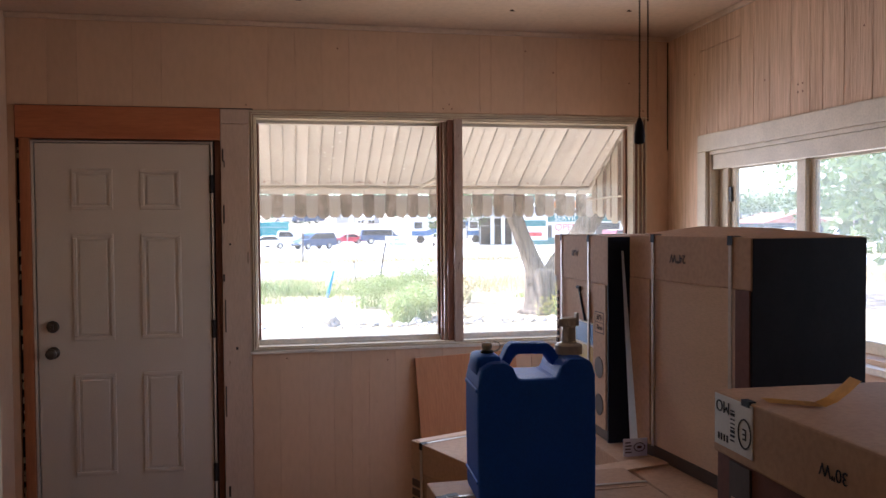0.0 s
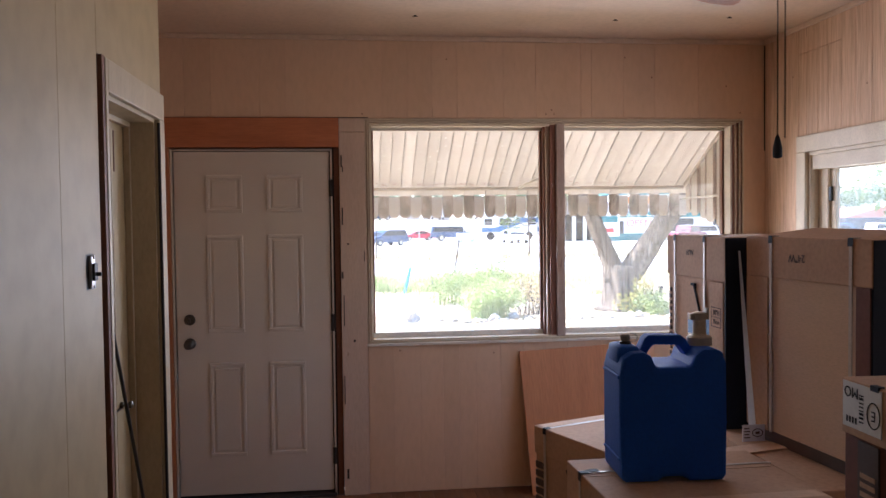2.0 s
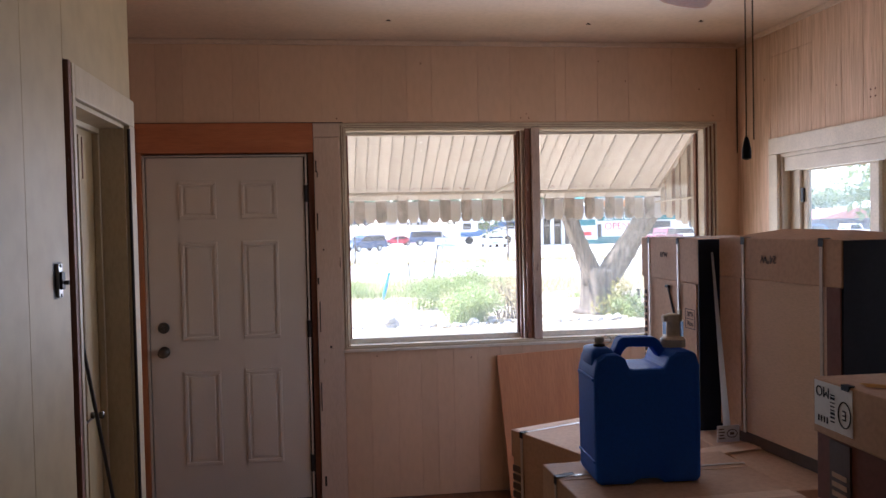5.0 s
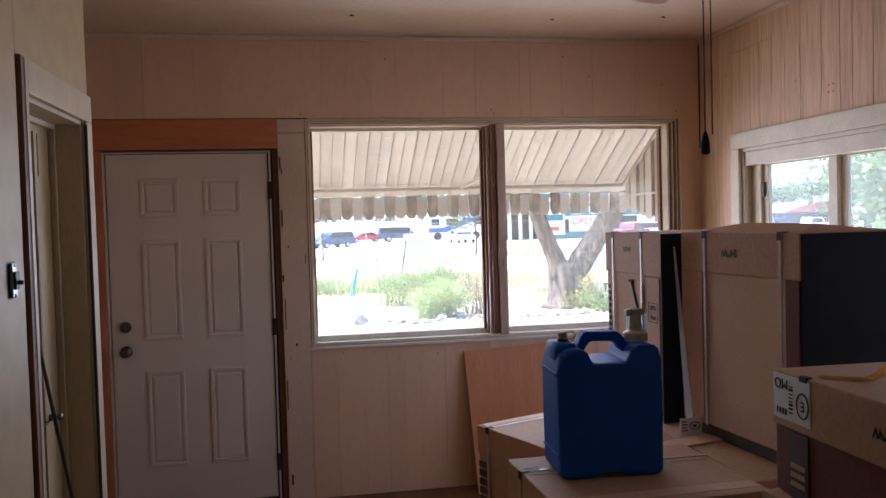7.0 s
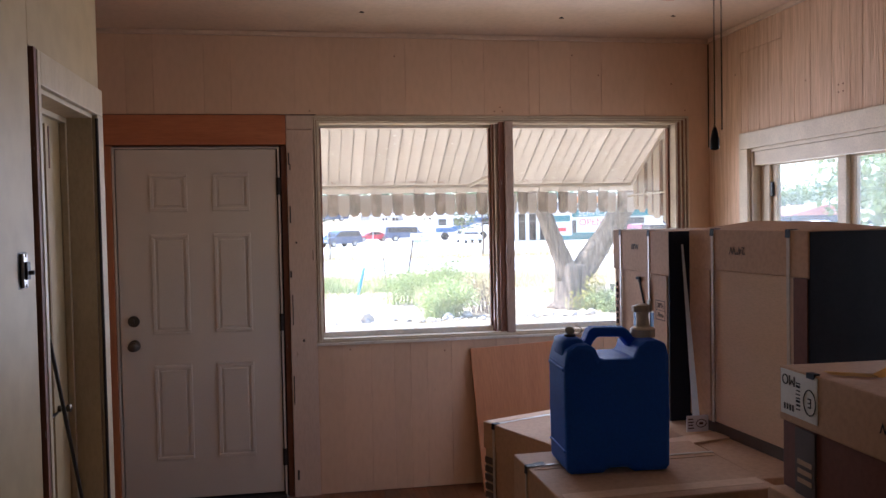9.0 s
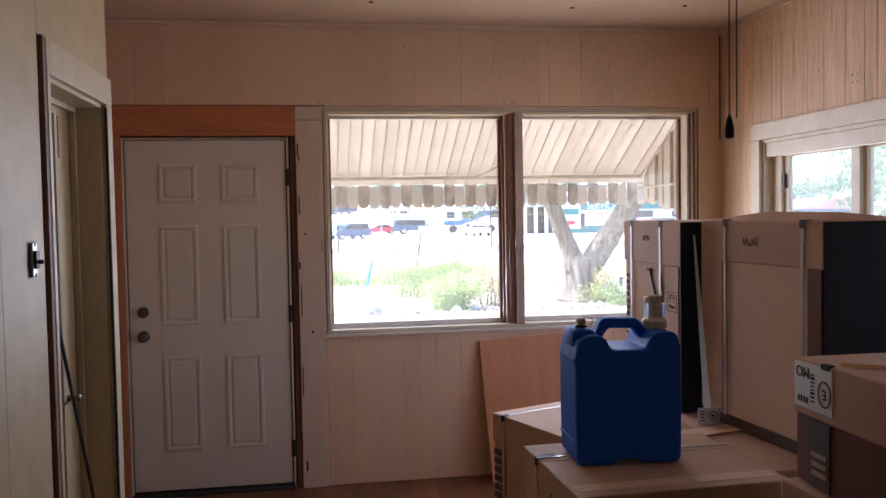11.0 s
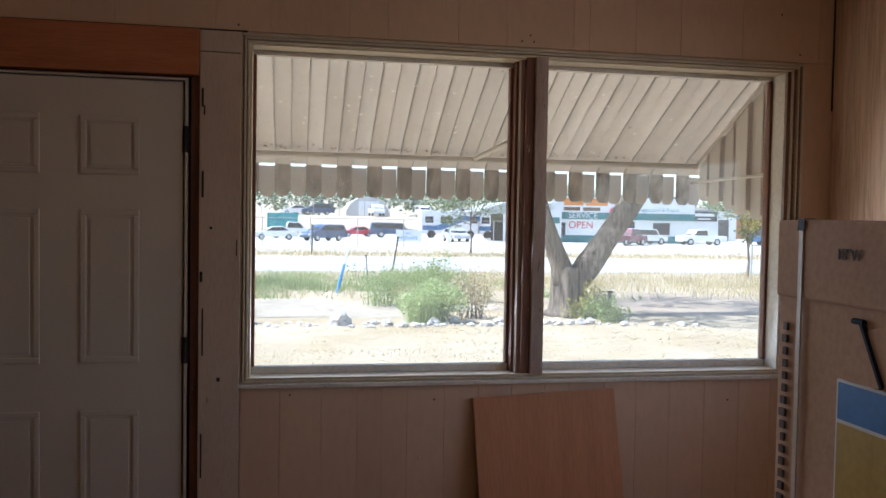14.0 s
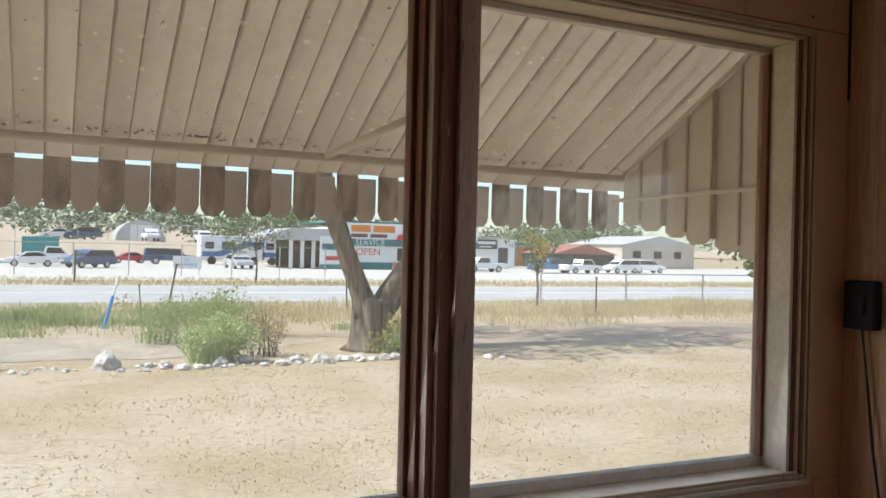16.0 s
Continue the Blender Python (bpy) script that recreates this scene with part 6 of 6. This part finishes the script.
part("fascia", bm, M["whitewall"], svc)
bm = B()
block(bm, 25.2, 40.7, -0.2, 14.2, 4.62, 4.8, 0.03)
part("roof", bm, M["teal"], svc)
words("lettering", "SERVICE", 0.85, face_on(28.6, -0.31, 2.7), M["whitewall"], svc)
words("lettering", "OPEN", 1.0, face_on(28.5, -0.02, 1.75), M["redsign"], svc)
words("lettering", "Diagnostics & Repair", 0.55, face_on(36.6, -0.26, 3.4), M["teal"], svc)
bm = B()
for a, b in ((26.6, 28.6), (28.9, 31.2)):
    block(bm, a, b, -0.29, -0.25, 3.72, 4.4, 0.02)
part("sign_bar", bm, M["orangesign"], svc, "orange sign lettering as bars")
bm = B()
for a, b in ((26.6, 28.3), (28.6, 30.4)):
    block(bm, a, b, -0.28, -0.25, 3.2, 3.55, 0.02)
part("sign_bar", bm, M["ink"], svc, "dark sign lettering as bars")
bm = B()
prism(bm, [(31.3, 3.0), (31.5, 3.5), (32.2, 3.7), (32.7, 4.0), (33.6, 3.9), (34.0, 3.5), (34.1, 3.0)], -0.42, -0.32, None, 0.03)
part("sign_shape", bm, M["redsign"], svc, "red car-shaped sign")
for a, b, c, d in ((31.6, 34.2, 0.9, 2.2), (26.0, 26.9, 0.4, 2.0), (36.2, 38.0, 0.9, 2.1)):
    bm = B()
    block(bm, a, b, -0.04, 0.02, c, d, 0.02)
    part("window", bm, M["darkopen"], svc)

psb = thing("panel_sign", pose(25.0, 79.2, GZ), label="white panel sign beside the canopy posts", category="sign")
bm = B()
block(bm, -1.7, 1.2, -0.05, 0.05, 0.1, 3.2, 0.02)
part("board", bm, M["whitewall"], psb)
bm = B()
block(bm, -1.5, 1.0, -0.08, -0.05, 1.9, 2.5)
part("text_bar", bm, M["teal"], psb)
bm = B()
block(bm, -1.2, 0.6, -0.08, -0.05, 0.9, 1.3)
part("logo_shape", bm, M["redsign"], psb)
bm = B()
block(bm, -1.7, 1.2, -0.08, -0.05, 0.1, 0.5)
part("foot_band", bm, M["teal"], psb)

cn = thing("canopy", pose(0, 80, GZ), label="white-posted open canopy with a pale roof", category="canopy")
for x in (20.7, 21.8, 22.9, 23.9):
    bm = B()
    block(bm, x - 0.16, x + 0.16, -0.16, 0.16, 0, 2.8, 0.02)
    part("post", bm, M["whitewall"], cn)
bm = B()
prism(bm, [(17.6, 2.9), (20.6, 3.9), (25.2, 3.9), (25.2, 2.75), (20.0, 2.75)], -0.6, 8, None, 0.03)
part("roof", bm, M["roofgrey"], cn)
bm = B()
block(bm, 20.3, 25.2, 4, 4.2, 0, 2.74)
part("back_wall", bm, M["darkopen"], cn)


def plain_building(name, x0, x1, y0, y1, h, wall, roof, label, openings, gable=0.0, gz=GZ):
    b = thing(name, pose(0, 0, gz), label=label, category="building")
    bm = B()
    block(bm, x0, x1, y0, y1, 0, h)
    part("wall", bm, wall, b)
    bm = B()
    if gable:
        prism(bm, [(x0 - 0.4, h + 0.01), ((x0 + x1) / 2, h + gable), (x1 + 0.4, h + 0.01)], y0 - 0.4, y1 + 0.4)
    else:
        block(bm, x0 - 0.2, x1 + 0.2, y0 - 0.2, y1 + 0.2, h + 0.01, h + 0.2, 0.03)
    part("roof", bm, roof, b)
    for a, c, d, e in openings:
        bm = B()
        block(bm, a, c, y0 - 0.05, y0 + 0.1, d, e, 0.02)
        part("opening", bm, M["darkopen"], b)
    return b


lug = plain_building("garage_building", 44.0, 54.0, 95, 106, 3.7, M["whitewall"], M["roofgrey"], "pale grey garage with a dark sign", ((44.8, 47.0, 0.1, 2.3), (51.6, 53.0, 0.0, 2.6)))
bm = B()
block(bm, 48.0, 51.3, 94.7, 94.98, 2.4, 3.6, 0.03)
sg = part("sign_panel", bm, M["darkopen"], lug, "black sign panel with pale lettering bars")
for a, b, c, d in ((48.3, 51.0, 3.0, 3.35), (48.7, 50.4, 2.6, 2.75)):
    bm = B()
    block(bm, a, b, 94.66, 94.7, c, d)
    part("text_bar", bm, M["whitewall"], sg)
plain_building("carport", 62.0, 72.0, 98, 106, 2.0, M["darkopen"], M["roofred"], "open carport with a faded red roof", (), 1.4)
plain_building("orange_house", 59.0, 66.0, 108, 116, 2.8, M["orangewall"], M["roofgrey"], "orange-walled house across the road", ((60.2, 61.3, 0.9, 2.0), (63.0, 64.2, 0.9, 2.0)), 1.1)
plain_building("tan_house", 78.0, 92.0, 104, 118, 3.6, M["tanwall"], M["roofgrey"], "tan low house on the rise", ((80, 81.5, 1.6, 2.7), (84, 85.5, 1.6, 2.7), (88, 89.4, 1.6, 2.7)), 1.5)
plain_building("white_shed", -9.5, -4.6, 86, 93, 2.2, M["whitewall"], M["roofgrey"], "low white shed behind a board fence", (), 0.5)
plain_building("side_house", 17.0, 24.0, 3.0, 13.0, 3.1, M["whitewall"], M["roofgrey"], "white neighbouring house beyond the trees", ((), )[:0], 1.3)

hut = thing("round_hut", pose(10.7, 118, 1.75), label="pale round-roofed metal hut on the upper lot", category="hut")
bm = B()
prism(bm, [(-3.1, 0)] + [(-3.1 * math.cos(math.pi * k / 14), 2.75 * math.sin(math.pi * k / 14)) for k in range(1, 14)] + [(3.1, 0)], 0, 9)
part("shell", bm, M["roofgrey"], hut)
bm = B()
block(bm, -1.3, 1.5, -0.06, -0.005, 0, 2.1, 0.02)
part("door", bm, M["whitewall"], hut)

# far woods behind everything
lumps = []
r = random.Random(5)
for k in range(90):
    x = -40 + 1.9 * k
    lumps.append((x, r.uniform(138, 165), 2.2 + r.uniform(0.5, 4.5), r.uniform(2.2, 4.2), 3.0, r.uniform(1.8, 3.6), 240))
ob = leaves("far_woods", lumps, 0.7, M["farleaf"], 99)
tagged(ob, "band of green trees behind the lots", "woods", kind="stuff")
bm = B()
t = bmesh.new()
N = 60
ridge = [(-700 + 1700 * k / N, 620, 10 + 16 * noise.noise(Vector((k * 0.13, 3.1, 0))) + 6 * noise.noise(Vector((k * 0.5, 1, 0)))) for k in range(N + 1)]
for p, q in zip(ridge, ridge[1:]):
    t.faces.new([t.verts.new(c) for c in ((p[0], p[1] - 140, 0), (q[0], q[1] - 140, 0), q, p)])
join(bm, t)
tagged(part("hillside", bm, M["bank"]), "low tan hillside in the distance", "hill", kind="structure")


# ---- panelling boards and floor planks ----
def strips(parent, name, spans, axis, depth, mat):
    """Upright boards between a and b, parted by fine grooves. spans: (a, b, low, high)."""
    for a, b, lo, hi in spans:
        bm = B()
        if axis == "x":
            block(bm, a, b, depth, FRONT - 0.0005, lo, hi, 0.0014)
        else:
            block(bm, depth, RIGHT - 0.0005, a, b, lo, hi, 0.0014)
        part(name, bm, mat, parent)


def cuts(a, b, widths, seed, gap=0.0005):
    r = random.Random(seed)
    out, p = [], a
    while p < b - 0.02:
        q = min(b, p + r.choice(widths))
        if b - q < 0.04:
            q = b
        out.append((p + gap, q - gap))
        p = q
    return out


wide = (0.15, 0.2, 0.28, 0.36)
T = 0.008
strips(wall_front, "panel_board", [(a, b, 2.252, TOP - 0.029) for a, b in cuts(-1.378, -0.037, wide, 1) + cuts(-0.037, 1.24, wide, 2) + cuts(1.24, RIGHT - 0.002, wide, 3)], "x", FRONT - T, M["wallpaint"])
strips(wall_front, "panel_board", [(a, b, 0.004, 0.896) for a, b in cuts(-0.139, RIGHT - 0.002, (0.14, 0.15, 0.16, 0.10), 4)], "x", FRONT - T, M["wallpaint"])
strips(wall_front, "panel_board", [(2.205, RIGHT - 0.002, 0.898, 2.25)], "x", FRONT - T, M["wallpaint"])
strips(wall_right, "panel_board", [(a, b, 2.097, TOP - 0.029) for a, b in cuts(0.6, 3.82, (0.09, 0.11, 0.14, 0.17), 6, 0.0016)], "y", RIGHT - T, M["roughwall"])
strips(wall_right, "panel_board", [(a, b, 2.097, 2.565) for a, b in cuts(3.82, 4.24, (0.10, 0.12, 0.14), 7, 0.0016)] + [(a, b, 2.567, TOP - 0.029) for a, b in cuts(3.82, 4.24, (0.2,), 8)], "y", RIGHT - T, M["roughwall"])
strips(wall_right, "panel_board", [(a, b, 0.004, TOP - 0.029) for a, b in cuts(4.242, FRONT - 0.009, (0.12, 0.14), 9)], "y", RIGHT - T, M["roughwall"])

# nail heads
for group, spots in (("x", [(-0.155, 2.275), (0.955, 2.275), (1.005, 2.275), (0.99, 2.30), (2.19, 2.285), (0.35, 2.60), (1.45, 2.62), (1.62, 2.50), (2.10, 2.45), (0.62, 0.83), (0.05, 0.86), (1.9, 0.80)]), ("y", [(3.335, 2.20), (3.30, 2.20), (3.335, 2.235), (3.30, 2.235), (2.9, 2.4), (3.6, 2.3), (4.3, 2.45)])):
    for a, z in spots:
        bm = B()
        if group == "x":
            turned(bm, [(0.0045, 0), (0.0045, 0.0015), (0.002, 0.002)], pose(a, FRONT - T, z, 90), 8)
        else:
            turned(bm, [(0.0045, 0), (0.0045, 0.0015), (0.002, 0.002)], pose(RIGHT - T, a, z, 0, -90), 8)
        part("nail_head", bm, M["oldwood"], wall_front if group == "x" else wall_right)

# faint boards of the pale partition
for k, (a, b) in enumerate(cuts(-0.5, LD[0] - 0.068, (1.22,), 12)):
    bm = B()
    block(bm, LEFT + 0.0005, LEFT + 0.006, a, b, 0.004, TOP, 0.002)
    part("panel_board", bm, M["leftpaint"], wall_left)
bm = B()
block(bm, LEFT + 0.0005, LEFT + 0.006, LD[0] - 0.067, 3.111, 2.151, TOP, 0.002)
part("panel_board", bm, M["leftpaint"], wall_left)

# floor planks
r = random.Random(3)
x = -1.36
while x < RIGHT:
    y = BACK + r.uniform(-1.0, 0)
    while y < FRONT:
        y2 = min(FRONT - 0.002, y + r.uniform(1.6, 2.8))
        if y2 > BACK + 0.05:
            bm = B()
            block(bm, x, min(x + 0.082, RIGHT - 0.001), max(y, BACK), y2 - 0.002, -0.02, 0.0, 0.0015)
            part("plank", bm, M["floor"], floor)
        y = y2 + 0.0
        if y2 >= FRONT - 0.01:
            break
    x += 0.084
